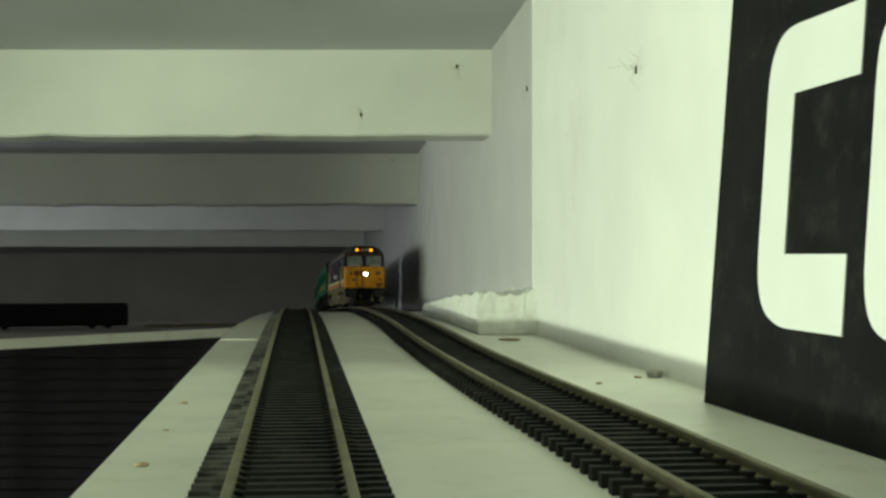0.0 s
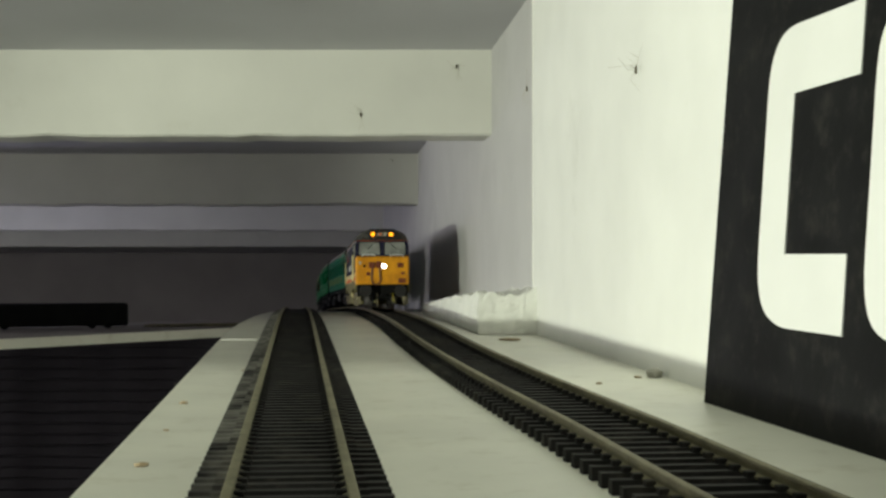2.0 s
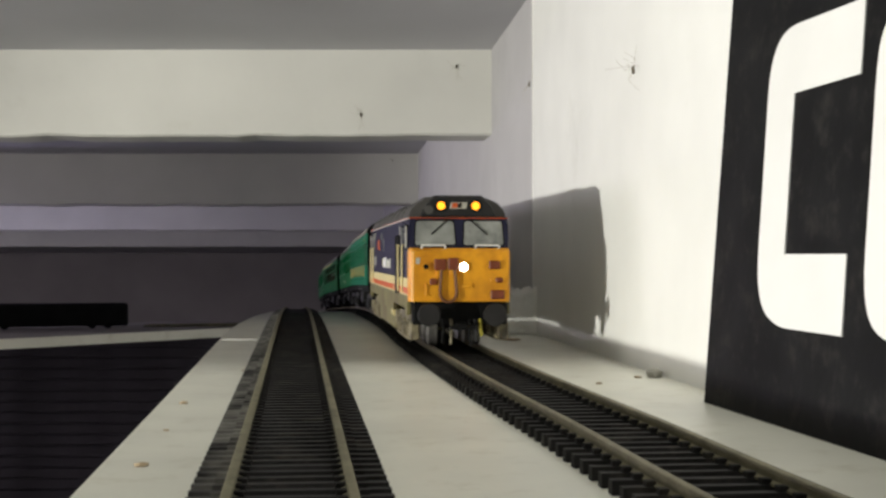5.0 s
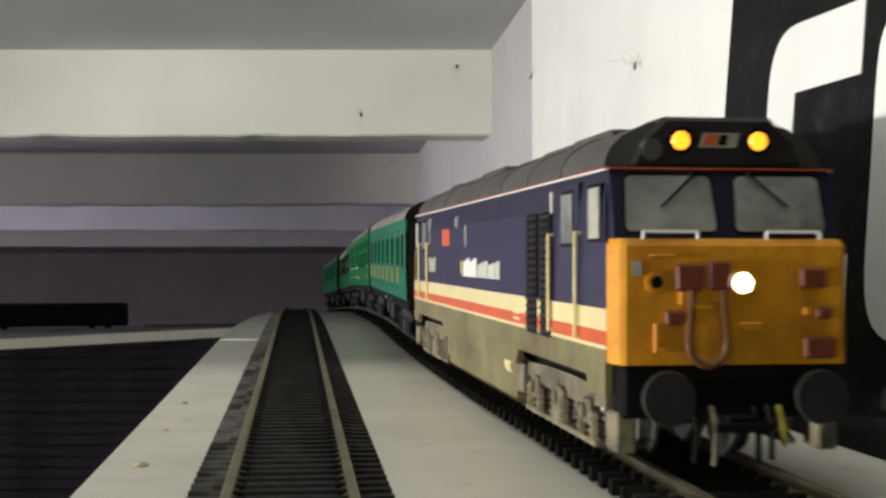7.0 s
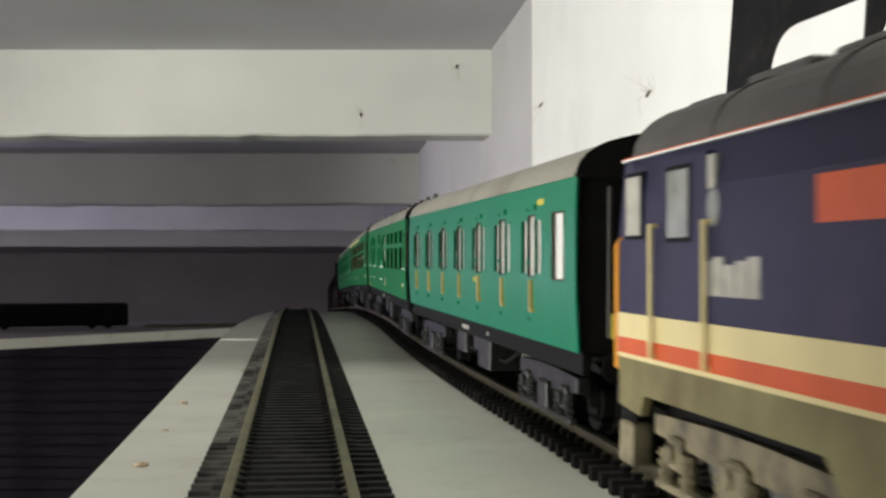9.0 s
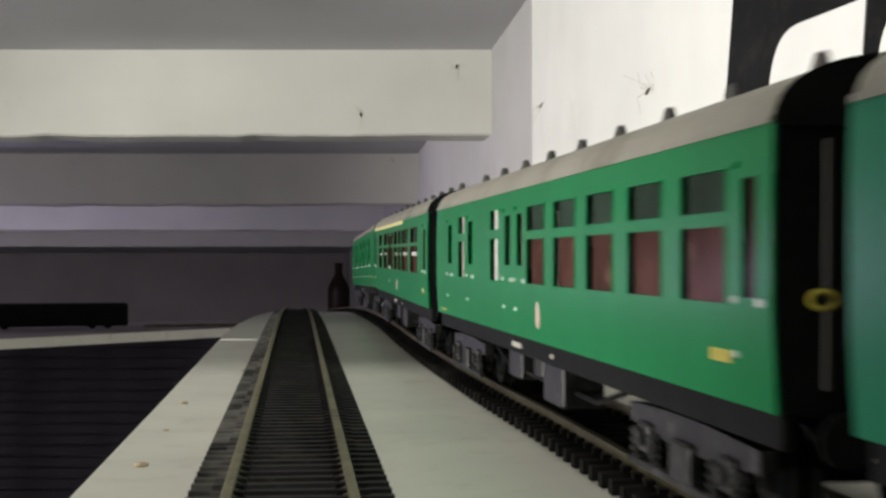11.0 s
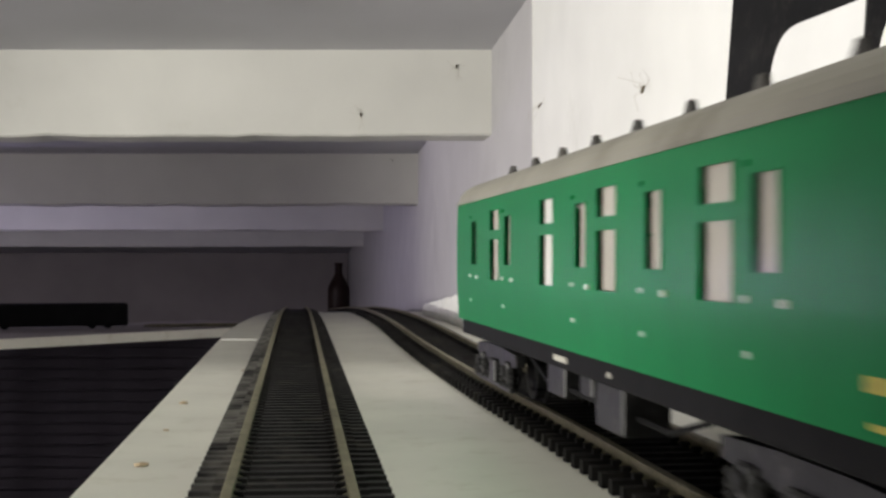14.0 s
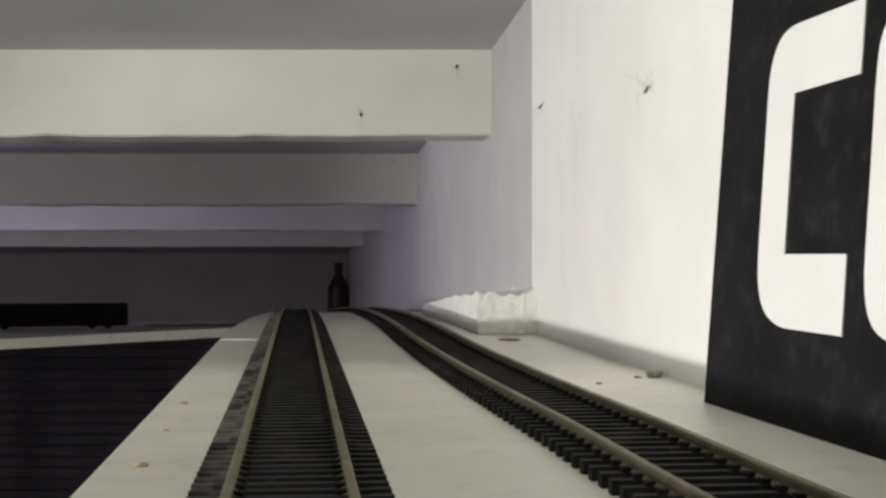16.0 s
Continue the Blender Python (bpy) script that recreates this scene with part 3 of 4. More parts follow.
        add_prism(bm, o, -17.3 * MM, 17.3 * MM, "x")
        cab = part("cab_front", bm, M_BLUE, root)

        def slope_y(z):
            return 3.2 + (z - 34.2) * 3.4 / 11.0
        for x0, x1 in ((-16.0, -1.0), (1.0, 16.0)):
            za, zb = 35.3, 44.7
            def quad(bm, inset, lift, thick):
                a = soft_corners([(x0 + inset, za + inset), (x1 - inset, za + inset), (x1 - inset - 0.5, zb - inset), (x0 + inset + 0.5, zb - inset)], 1.5 - inset)
                f = [bm.verts.new((x * MM, py(slope_y(z) - lift), z * MM)) for x, z in a]
                g = [bm.verts.new((x * MM, py(slope_y(z) - lift + thick), z * MM)) for x, z in a]
                bm.faces.new(f)
                bm.faces.new(g)
                for i in range(len(a)):
                    bm.faces.new((f[i], f[(i + 1) % len(a)], g[(i + 1) % len(a)], g[i]))
            bm = bmesh.new()
            quad(bm, 0.0, 0.12, 0.6)
            fr = part("windscreen_frame", bm, M_BLACK, cab)
            bm = bmesh.new()
            quad(bm, 0.5, 0.22, 0.5)
            part("windscreen", bm, M_GLASS_CAB, fr, "dusty grey windscreen")
            s = -1 if x0 < 0 else 1
            bm = rod((s * 4.5 * MM, py(slope_y(44.3) - 0.5), 44.3 * MM), (s * 9.8 * MM, py(slope_y(39.5) - 0.6), 39.5 * MM), 0.22 * MM, 6)
            add_box(bm, s * 4.5 * MM - 0.5 * MM, s * 4.5 * MM + 0.5 * MM, min(py(6.3), py(5.0)), max(py(6.3), py(5.0)), 44.1 * MM, 44.9 * MM)
            part("wiper", bm, M_BLACK, fr)
        # red and white line over the windscreens
        y0, y1 = sorted((py(5.9), py(9)))
        part("brow_line", box(-17.4 * MM, 17.4 * MM, y0, y1, 45.15 * MM, 45.4 * MM), M_RED, cab)
        part("brow", box(-17.5 * MM, 17.5 * MM, y0, y1, 45.4 * MM, 45.6 * MM), M_HEAD, cab)
        # headcode box
        bm = bmesh.new()
        o0 = [(-13.4, 45.9), (13.4, 45.9), (12.0, 49.3), (8.3, 53.3), (-8.3, 53.3), (-12.0, 49.3)]
        o1 = [(-15.5, 45.5), (15.5, 45.5), (13.0, 49.5), (8.3, 52.6), (-8.3, 52.6), (-13.0, 49.5)]
        rings = [[bm.verts.new((x * MM, py(y), z * MM)) for x, z in o] for y, o in ((7.2, [(x * 0.97, min(z, 52.6)) for x, z in o0]), (8.2, o0), (18, o0), (34, o1))]
        for a, b in zip(rings, rings[1:]):
            for i in range(6):
                bm.faces.new((a[i], a[(i + 1) % 6], b[(i + 1) % 6], b[i]))
        bm.faces.new(rings[0])
        bm.faces.new(rings[-1])
        head = part("headcode_box", bm, M_HEAD, root, "black rounded roof headcode box")
        for x in (-6.1, 6.1):
            ring = part("marker_rim", rod((x * MM, py(7.4), 49.6 * MM), (x * MM, py(6.8), 49.6 * MM), 2.1 * MM, 20), M_BLACK, head)
            part("marker_light", rod((x * MM, py(6.9), 49.6 * MM), (x * MM, py(6.5), 49.6 * MM), 1.5 * MM, 20, 1.2 * MM), M_AMBER if end == 0 else M_MAROON, ring, "glowing amber marker light" if end == 0 else "unlit red marker light")
        part("horn_grille", rod((-10.4 * MM, py(8.0), 48.2 * MM), (-10.4 * MM, py(7.0), 48.2 * MM), 1.9 * MM, 18, 1.6 * MM), M_ROOF, head, "round dark horn grille")
        part("badge", prism([(-3.2 * MM, 48.6 * MM), (2.6 * MM, 48.6 * MM), (3.2 * MM, 50.8 * MM), (-2.6 * MM, 50.8 * MM)], *sorted((py(6.9), py(7.4)))), M_GREY, head)
        part("badge_red", prism([(-2.5 * MM, 48.9 * MM), (-0.6 * MM, 48.9 * MM), (-0.2 * MM, 50.5 * MM), (-2.1 * MM, 50.5 * MM)], *sorted((py(6.75), py(7.3)))), M_RED, head)
        part("badge_blue", prism([(-0.3 * MM, 48.9 * MM), (1.0 * MM, 48.9 * MM), (1.4 * MM, 50.5 * MM), (0.1 * MM, 50.5 * MM)], *sorted((py(6.75), py(7.3)))), M_BLACK, head)
        # nose fittings
        lamp_rim = part("headlight_rim", rod((1.0 * MM, py(0.3), 28.2 * MM), (1.0 * MM, py(-0.6), 28.2 * MM), 1.9 * MM, 24), M_YELLOW, nose)
        part("headlight", rod((1.0 * MM, py(-0.5), 28.2 * MM), (1.0 * MM, py(-0.8), 28.2 * MM), 1.5 * MM, 24, 1.3 * MM), M_LIGHT if end == 0 else M_GREY, lamp_rim, "glowing white headlight" if end == 0 else "")
        for x0, x1 in ((-13.5, -5.3), (5.3, 13.5)):
            bm = bmesh.new()
            for a, b in (((x0, 34.3), (x0, 35.7)), ((x0, 35.7), (x1, 35.7)), ((x1, 35.7), (x1, 34.3))):
                add_rod(bm, (a[0] * MM, py(1.2), a[1] * MM), (b[0] * MM, py(1.2), b[1] * MM), 0.3 * MM, 6)
            part("lamp_rail", bm, M_WHITE, nose, "white painted hand rail")
        for x0, x1, z0, z1 in ((-9.2, -5.0, 27.0, 31.0), (-4.4, -0.9, 27.2, 31.4), (9.8, 13.8, 27.4, 30.4), (12.2, 14.6, 22.8, 24.6), (10.4, 15.2, 17.0, 20.2), (-10.8, -8.2, 22.0, 24.2)):
            y0, y1 = sorted((py(0.1), py(-1.0)))
            part("connector", box(x0 * MM, x1 * MM, y0, y1, z0 * MM, z1 * MM, 0.35 * MM), M_MAROON, nose, "maroon multiple-working connector")
        for x0, x1, z0, z1 in ((0.6, 4.0, 21.0, 22.4), (-12.4, -11.6, 18.2, 22.4), (-12.4, -10.6, 18.0, 18.7), (-13.0, -9.0, 31.9, 32.4), (10.4, 12.0, 23.4, 24.6), (-8.6, -6.4, 25.0, 27.0), (-3.6, -1.6, 25.2, 27.2)):
            y0, y1 = sorted((py(0.1), py(-0.6)))
            part("bracket", box(x0 * MM, x1 * MM, y0, y1, z0 * MM, z1 * MM, 0.2 * MM), M_YELLOW, nose)
        ringb = rod((-12.1 * MM, py(0.1), 28.3 * MM), (-12.1 * MM, py(-0.7), 28.3 * MM), 1.5 * MM, 16)
        sock = part("socket", ringb, M_YELLOW, nose)
        part("socket_hole", rod((-12.1 * MM, py(-0.6), 28.3 * MM), (-12.1 * MM, py(-0.9), 28.3 * MM), 0.9 * MM, 14), M_BLACK, sock)
        bm = bmesh.new()
        loop = [(-6.8, 27.2)] + [(-4.4 + 2.9 * math.cos(math.pi + math.pi * i / 10), 19.4 + 3.3 * math.sin(math.pi + math.pi * i / 10)) for i in range(11)] + [(-2.2, 27.2)]
        for a, b in zip(loop, loop[1:]):
            add_rod(bm, (a[0] * MM, py(-0.8), a[1] * MM), (b[0] * MM, py(-0.8), b[1] * MM), 0.56 * MM, 7)
        part("jumper_cable", bm, M_HOSE, nose, "brown hanging jumper cable")
        part("data_patch", box(-15.6 * MM, -14.2 * MM, min(py(0.2), py(-0.15)), max(py(0.2), py(-0.15)), 29.2 * MM, 31.4 * MM), M_GREY, nose)
        # buffer beam
        y0, y1 = sorted((py(1.5), py(8)))
        beam = part("buffer_beam", box(-16.6 * MM, 16.6 * MM, y0, y1, 8.2 * MM, 16.2 * MM, 0.6 * MM), M_BLACK, root)
        for sx in (-1, 1):
            bm = rod((sx * 11.4 * MM, py(2), 11.8 * MM), (sx * 11.4 * MM, py(-4.2), 11.8 * MM), 1.9 * MM, 14)
            add_rod(bm, (sx * 11.4 * MM, py(-4.2), 11.8 * MM), (sx * 11.4 * MM, py(-5.3), 11.8 * MM), 4.0 * MM, 22, 3.8 * MM)
            part("buffer", bm, M_HEAD, beam)
            part("end_step", box(min(sx * 14, sx * 17.2) * MM, max(sx * 14, sx * 17.2) * MM, min(py(3), py(9)), max(py(3), py(9)), 3.0 * MM, 9.0 * MM, 0.4 * MM), M_BOGIE, beam)
        for x, z1, mat in ((-6.2, 2.0, M_BLACK), (-3.4, 1.6, M_BOGIE), (3.0, 1.8, M_BLACK), (5.0, 2.4, M_HEAD), (6.8, 4.4, M_MARK)):
            bm = rod((x * MM, py(0.5), 10 * MM), (x * MM, py(-1.6), 6.5 * MM), 0.55 * MM, 7)
            add_rod(bm, (x * MM, py(-1.6), 6.5 * MM), (x * 1.05 * MM, py(-1.0), z1 * MM), 0.5 * MM, 7)
            part("brake_pipe", bm, mat, beam)
        bm = bmesh.new()
        add_box(bm, -2.0 * MM, 2.0 * MM, min(py(-4), py(3)), max(py(-4), py(3)), 6.6 * MM, 9.0 * MM, 0.3 * MM)
        add_box(bm, -4.5 * MM, 4.5 * MM, min(py(-5), py(-4)), max(py(-5), py(-4)), 6.8 * MM, 8.2 * MM, 0.2 * MM)
        part("coupling", bm, M_BLACK, beam)
        # cab sides
        for sx in (-1, 1):
            def side_box(y0, y1, z0, z1, proud=0.35):
                ya, yb = sorted((py(y0), py(y1)))
                xa, xb = sorted((sx * (hw - 0.6 * MM), sx * (hw + proud * MM)))
                return box(xa, xb, ya, yb, z0 * MM, z1 * MM)
            wf = part("cab_side_window_frame", side_box(9.0, 17.0, 34.2, 43.2, 0.2), M_BLACK, body)
            part("cab_side_window", side_box(9.7, 16.3, 34.8, 42.6, 0.35), M_GREY, wf, "pale glazed cab window")
            door = part("cab_door", side_box(23.6, 42.4, 24.3, 44.0, 0.12), M_BLUE, body)
            df = part("door_window_frame", side_box(27.0, 36.5, 33.6, 43.0, 0.2), M_BLACK, door)
            part("door_window", side_box(27.8, 35.7, 34.2, 42.4, 0.32), M_GLASS_CAB, df)
            part("door_number_patch", side_box(42.8, 45.0, 39.6, 43.4, 0.3), M_GREY, body)
            for y in (22.8, 43.2):
                ya = py(y)
                bm = rod((sx * (hw + 0.9 * MM), ya, 19.0 * MM), (sx * (hw + 0.9 * MM), ya, 36.0 * MM), 0.36 * MM, 8)
                for z in (19.2, 35.8):
                    add_rod(bm, (sx * (hw - 0.2 * MM), ya, z * MM), (sx * (hw + 1.1 * MM), ya, z * MM), 0.35 * MM, 6)
                part("grab_rail", bm, M_CREAM, body, "cream grab rail beside the cab door")
    # louvres on the bodyside behind the leading cab
    for sx in (-1, 1):
        xa, xb = sorted((sx * (hw - 0.5 * MM), sx * (hw + 0.3 * MM)))
        for y0, y1 in ((44, 53), (56, 66)):
            grille = part("louvre_panel", box(xa, xb, y0 * MM, y1 * MM, 17.6 * MM, 40.0 * MM), M_BLACK, body)
            for k in range(16):
                z = 18.3 + k * 1.36
                xo = sx * (hw + 0.3 * MM)
                o = [(xo, z * MM), (xo + sx * 0.55 * MM, z * MM + 0.15 * MM), (xo, z * MM + 0.75 * MM)]
                part("louvre_slat", prism(o, (y0 + 0.5) * MM, (y1 - 0.5) * MM), M_HEAD, grille)
        for y0, y1, z0, z1, mat, nm in ((97, 128, 27.0, 31.0, M_LETTER, "lettering_bar"), (129, 150, 27.0, 31.6, M_WHITE, "lettering_bar"), (151.5, 154.5, 27.6, 30.8, M_MARK, "lettering_mark"),
                                        (175, 190, 34.9, 39.4, M_RED, "nameplate"), (204, 222, 27.4, 31.8, M_GREY, "number_bar")):
            xo0, xo1 = sorted((sx * (hw - 0.4 * MM), sx * (hw + 0.12 * MM)))
            if "bar" in nm:
                pieces = 6 if nm == "lettering_bar" else 5
                step = (y1 - y0) / pieces
                for q in range(pieces):
                    cut = 0.9 * ((q * 7) % 3) / 2
                    part(nm, box(xo0, xo1, (y0 + q * step) * MM, (y0 + (q + 0.93) * step) * MM, z0 * MM, (z1 - cut) * MM), mat, body)
            else:
                part(nm, box(xo0, xo1, y0 * MM, y1 * MM, z0 * MM, z1 * MM), mat, body)
        for y, z, ry, rz in ((146, 37, 2.6, 3.0), (218, 37.4, 2.0, 2.2), (162, 41, 2.6, 1.6)):
            o = [(y * MM + ry * MM * math.cos(a), z * MM + rz * MM * math.sin(a)) for a in np.linspace(0, 2 * math.pi, 17)[:-1]]
            part("bodyside_window", prism(o, *sorted((sx * (hw - 0.4 * MM), sx * (hw + 0.15 * MM))), "x"), M_GLASS_CAB, body)
        for k in range(4):
            part("vent_slot", box(xa, xb, 73.5 * MM, 80 * MM, (19.4 + 1.2 * k) * MM, (20.0 + 1.2 * k) * MM), M_CREAM, body)
    # tanks under the floor
    bm = bmesh.new()
    add_box(bm, -17.2 * MM, 17.2 * MM, 84 * MM, 178 * MM, 2.6 * MM, 11.0 * MM, 0.8 * MM)
    tank = part("fuel_tank", bm, M_OLIVE, root, "dirty grey underfloor tank")
    for sx in (-1, 1):
        for y0, y1, z0, z1 in ((77.5, 82.5, 4.5, 10.8), (180, 185, 4.5, 10.8)):
            xa, xb = sorted((sx * 13 * MM, sx * 16.9 * MM))
            part("battery_box", box(xa, xb, y0 * MM, y1 * MM, z0 * MM, z1 * MM, 0.6 * MM), M_BOGIE, tank)
        bm = rod((sx * 15.8 * MM, 84 * MM, 9.6 * MM), (sx * 15.8 * MM, 91 * MM, 9.6 * MM), 2.2 * MM, 12)
        part("air_tank", bm, M_CREAM, tank)
    part("frame", box(-14 * MM, 14 * MM, 9 * MM, L - 9 * MM, 8.5 * MM, 17.7 * MM), M_BLACK, root)
    for y in (46 * MM, 216 * MM):
        bogie(root, y, (-21 * MM, 0.0, 21 * MM), 7.0 * MM, M_BOGIE, 15.6 * MM, 11.6 * MM)
    return root


# ---- coaches ----
HWC = 18.2 * MM
FIRST_WINDOWS = ((35, 17), (66, 17), (89, 9), (108, 9), (124, 15), (145, 11), (162, 25), (198, 25))


def side_x(z):
    """Bodyside with a slight tumblehome."""
    u = z / MM
    return (18.2 - 0.020 * max(0.0, 27 - u) ** 1.35 - 0.012 * max(0.0, u - 37) ** 1.5) * MM


def coach_side(parent, sx, L, openings, mat):
    """A bodyside sheet with real openings; openings: (y0, y1, z0, z1) in mm from the front."""
    z_cuts = sorted({15.6, 18, 20.5, 23, 25, 31, 37, 41, 43, 45.0} | {v for o in openings for v in o[2:]})
    y_cuts = sorted({0.0, L / MM} | {v for o in openings for v in o[:2]})
    bm = bmesh.new()
    grid = {}

    def vert(y, z, inner):
        key = (y, z, inner)
        if key not in grid:
            grid[key] = bm.verts.new((sx * (side_x(z * MM) - (0.35 * MM if inner else 0)), y * MM, z * MM))
        return grid[key]

    def solid(i, j):
        if not (0 <= i < len(y_cuts) - 1 and 0 <= j < len(z_cuts) - 1):
            return False
        y, z = (y_cuts[i] + y_cuts[i + 1]) / 2, (z_cuts[j] + z_cuts[j + 1]) / 2
        return not any(o[0] < y < o[1] and o[2] < z < o[3] for o in openings)
    for i in range(len(y_cuts) - 1):
        for j in range(len(z_cuts) - 1):
            if not solid(i, j):
                continue
            ya, yb, za, zb = y_cuts[i], y_cuts[i + 1], z_cuts[j], z_cuts[j + 1]
            for inner in (False, True):
                bm.faces.new([vert(y, z, inner) for y, z in ((ya, za), (yb, za), (yb, zb), (ya, zb))])
            for di, dj, p, q in ((-1, 0, (ya, za), (ya, zb)), (1, 0, (yb, za), (yb, zb)), (0, -1, (ya, za), (yb, za)), (0, 1, (ya, zb), (yb, zb))):
                if not solid(i + di, j + dj):
                    bm.faces.new((vert(*p, False), vert(*q, False), vert(*q, True), vert(*p, True)))
    return part("bodyside", bm, mat, parent)


def window_fittings(parent, sx, o, frame_mat, pane=True, vent=False):
    y0, y1, z0, z1 = o
    bm = bmesh.new()
    w = 0.25
    x = lambda z: sx * (side_x(z * MM) + 0.12 * MM)
    for a, b, c, d in ((y0 - w, y1 + w, z0 - w, z0), (y0 - w, y1 + w, z1, z1 + w), (y0 - w, y0, z0, z1), (y1, y1 + w, z0, z1)):
        xa, xb = sorted((x((c + d) / 2), x((c + d) / 2) - sx * 0.5 * MM))
        add_box(bm, xa, xb, a * MM, b * MM, c * MM, d * MM)
    fr = part("window", bm, frame_mat, parent)
    if pane:
        xm = sx * (side_x((z0 + z1) / 2 * MM) - 0.15 * MM) - (0.2 * MM if sx > 0 else 0)
        pn = part("pane", box(min(xm, xm + 0.2 * MM), max(xm, xm + 0.2 * MM), y0 * MM, y1 * MM, z0 * MM, z1 * MM), M_PANE, fr)
        pn.visible_shadow = False
    return fr


def small(parent, name, sx, y0, y1, z0, z1, mat, proud=0.3, label=""):
    zc = (z0 + z1) / 2 * MM
    xa, xb = sorted((sx * (side_x(zc) - 0.3 * MM), sx * (side_x(zc) + proud * MM)))
    return part(name, box(xa, xb, y0 * MM, y1 * MM, z0 * MM, z1 * MM), mat, parent, label)


def build_coach(label, kind, L):
    """kind: compartment, brake, first or van. Windows are given from the front end."""
    root = tagged(new("coach"), label, "coach", "coaches of the train")
    green = M_GREENDK if kind == "compartment" else M_GREEN
    n = L / MM
    openings, marks = [], []
    if kind == "compartment":
        openings.append((8, 17, 27.5, 39))
        for k in range(7):
            y = 23.5 + 30.3 * k
            openings += [(y + 2.6, y + 7.8, 28.2, 38.2), (y + 8.7, y + 14.5, 27.8, 39.0), (y + 15.4, y + 20.6, 28.2, 38.2)]
    elif kind == "van":
        for w, pair in ((25, 0), (51, 1), (69, 0), (105, 1), (133, 0), (147, 1), (173, 0), (195, 1), (212, 0)):
            if pair:
                openings += [(n - w - 11, n - w, 26.2, 35.2), (n - w - 11, n - w, 37.2, 41.6)]
            else:
                openings.append((n - w - 7, n - w, 29.6, 39.8))
    elif kind == "brake":
        for w, pair in ((25, 0), (44, 1), (60, 0), (92, 1), (110, 0), (123, 0)):
            if pair:
                openings += [(n - w - 10, n - w, 26.2, 35.2), (n - w - 10, n - w, 37.2, 41.4)]
            else:
                openings.append((n - w - 6, n - w, 29.6, 39.8))
        for k in range(5):
            w = 133 + 23.6 * k
            openings += [(n - w - 15.5, n - w, 26.2, 34.6), (n - w - 15.5, n - w, 36.2, 40.8)]
        openings.append((4, 8, 27, 39.5))
    else:
        for w, ww in FIRST_WINDOWS:
            openings += [(n - w - ww, n - w, 26.2, 34.6), (n - w - ww, n - w, 36.2, 40.8)]
        openings += [(n - 13, n - 9, 27.4, 39.4), (n - 105.5, n - 100.5, 28, 39.4), (7, 12, 27.4, 39.4)]
    for sx in (-1, 1):
        side = coach_side(root, sx, L, openings, green)
        for o in openings:
            window_fittings(side, sx, o, (M_INTERIOR if kind == "first" or (kind == "compartment" and o[3] > 38.8) else green))
        if kind == "compartment":
            xa, xb = sorted((sx * (side_x(0.033) - 0.9 * MM), sx * (side_x(0.033) - 0.65 * MM)))
            for o in openings:
                w = (o[1] - o[0]) * (0.42 if o[0] > 18 else 0.5)
                for y0, y1 in ((o[0] - 0.3, o[0] + w), (o[1] - w, o[1] + 0.3)):
                    part("curtain", box(xa, xb, y0 * MM, y1 * MM, (o[2] - 0.5) * MM, (o[3] + 0.5) * MM), M_WHITE, side, "drawn white curtain")
            for k in range(7):
                y = 23.5 + 30.3 * k
                small(side, "door_handle", sx, y + 10.4, y + 12.0, 21.6, 27.0, M_GOLD, 0.6, "gold door handle")
                small(side, "door_handle_foot", sx, y + 9.6, y + 12.4, 20.9, 21.6, M_GOLD, 0.6)
                small(side, "ventilator_hood", sx, y + 7.5, y + 13.0, 40.2, 41.2, green, 0.5)
                for z in (19, 30, 40):
                    small(side, "door_hinge", sx, y + 14.2, y + 15.2, z, z + 0.8, green, 0.4)
            small(side, "lettering_mark", sx, 24, 30, 40.9, 42.0, M_MARK, 0.12)
            small(side, "number_mark", sx, 97, 104, 25.4, 26.6, M_MARK, 0.12)
        else:
            for o in openings:
                if o[1] - o[0] < 9 and o[2] > 26.5:
                    # white on handles and lower hinges: lamp glints put into their colour
                    small(side, "door_handle", sx, o[0] - 2.2, o[0] - 1.0, 26.2, 27.0, M_WHITE, 0.5)
                    for z in (20.6, 26.4, 40.6):
                        small(side, "door_hinge", sx, o[1] + 1.6, o[1] + 2.3, z, z + 0.7, M_WHITE if z < 30 else green, 0.4)
            small(side, "number_mark", sx, 12, 18.5, 19.8, 21.2, M_MARK, 0.12)
            if kind != "first":
                small(side, "lettering_mark", sx, *((n - 18, n - 8) if kind == "brake" else (8, 18)), 16.6, 17.2, M_MARK, 0.12)
            if kind != "van":
                yc, zc = (n - (136 if kind == "first" else 142)) * MM, 20.6 * MM
                o = [(yc + 1.5 * MM * math.cos(a), zc + 2.5 * MM * math.sin(a)) for a in np.linspace(0, 2 * math.pi, 21)[:-1]]
                part("crest", prism(o, *sorted((sx * (side_x(zc) - 0.3 * MM), sx * (side_x(zc) + 0.12 * MM))), "x"), M_CREST, side, "small pale oval crest")
            if kind == "first":
                small(side, "class_stripe", sx, n - 163, n - 1, 43.2, 44.8, M_STRIPE, 0.15, "pale yellow stripe under the roof")
                for w, ww in FIRST_WINDOWS:
                    x0, x1 = sorted((sx * (side_x(0.033) - 0.85 * MM), sx * (side_x(0.033) - 0.6 * MM)))
                    part("seat_cover", box(x0, x1, (n - w - ww) * MM, (n - w) * MM, 31.6 * MM, 32.8 * MM), M_WHITE, side, "white seat head cover")
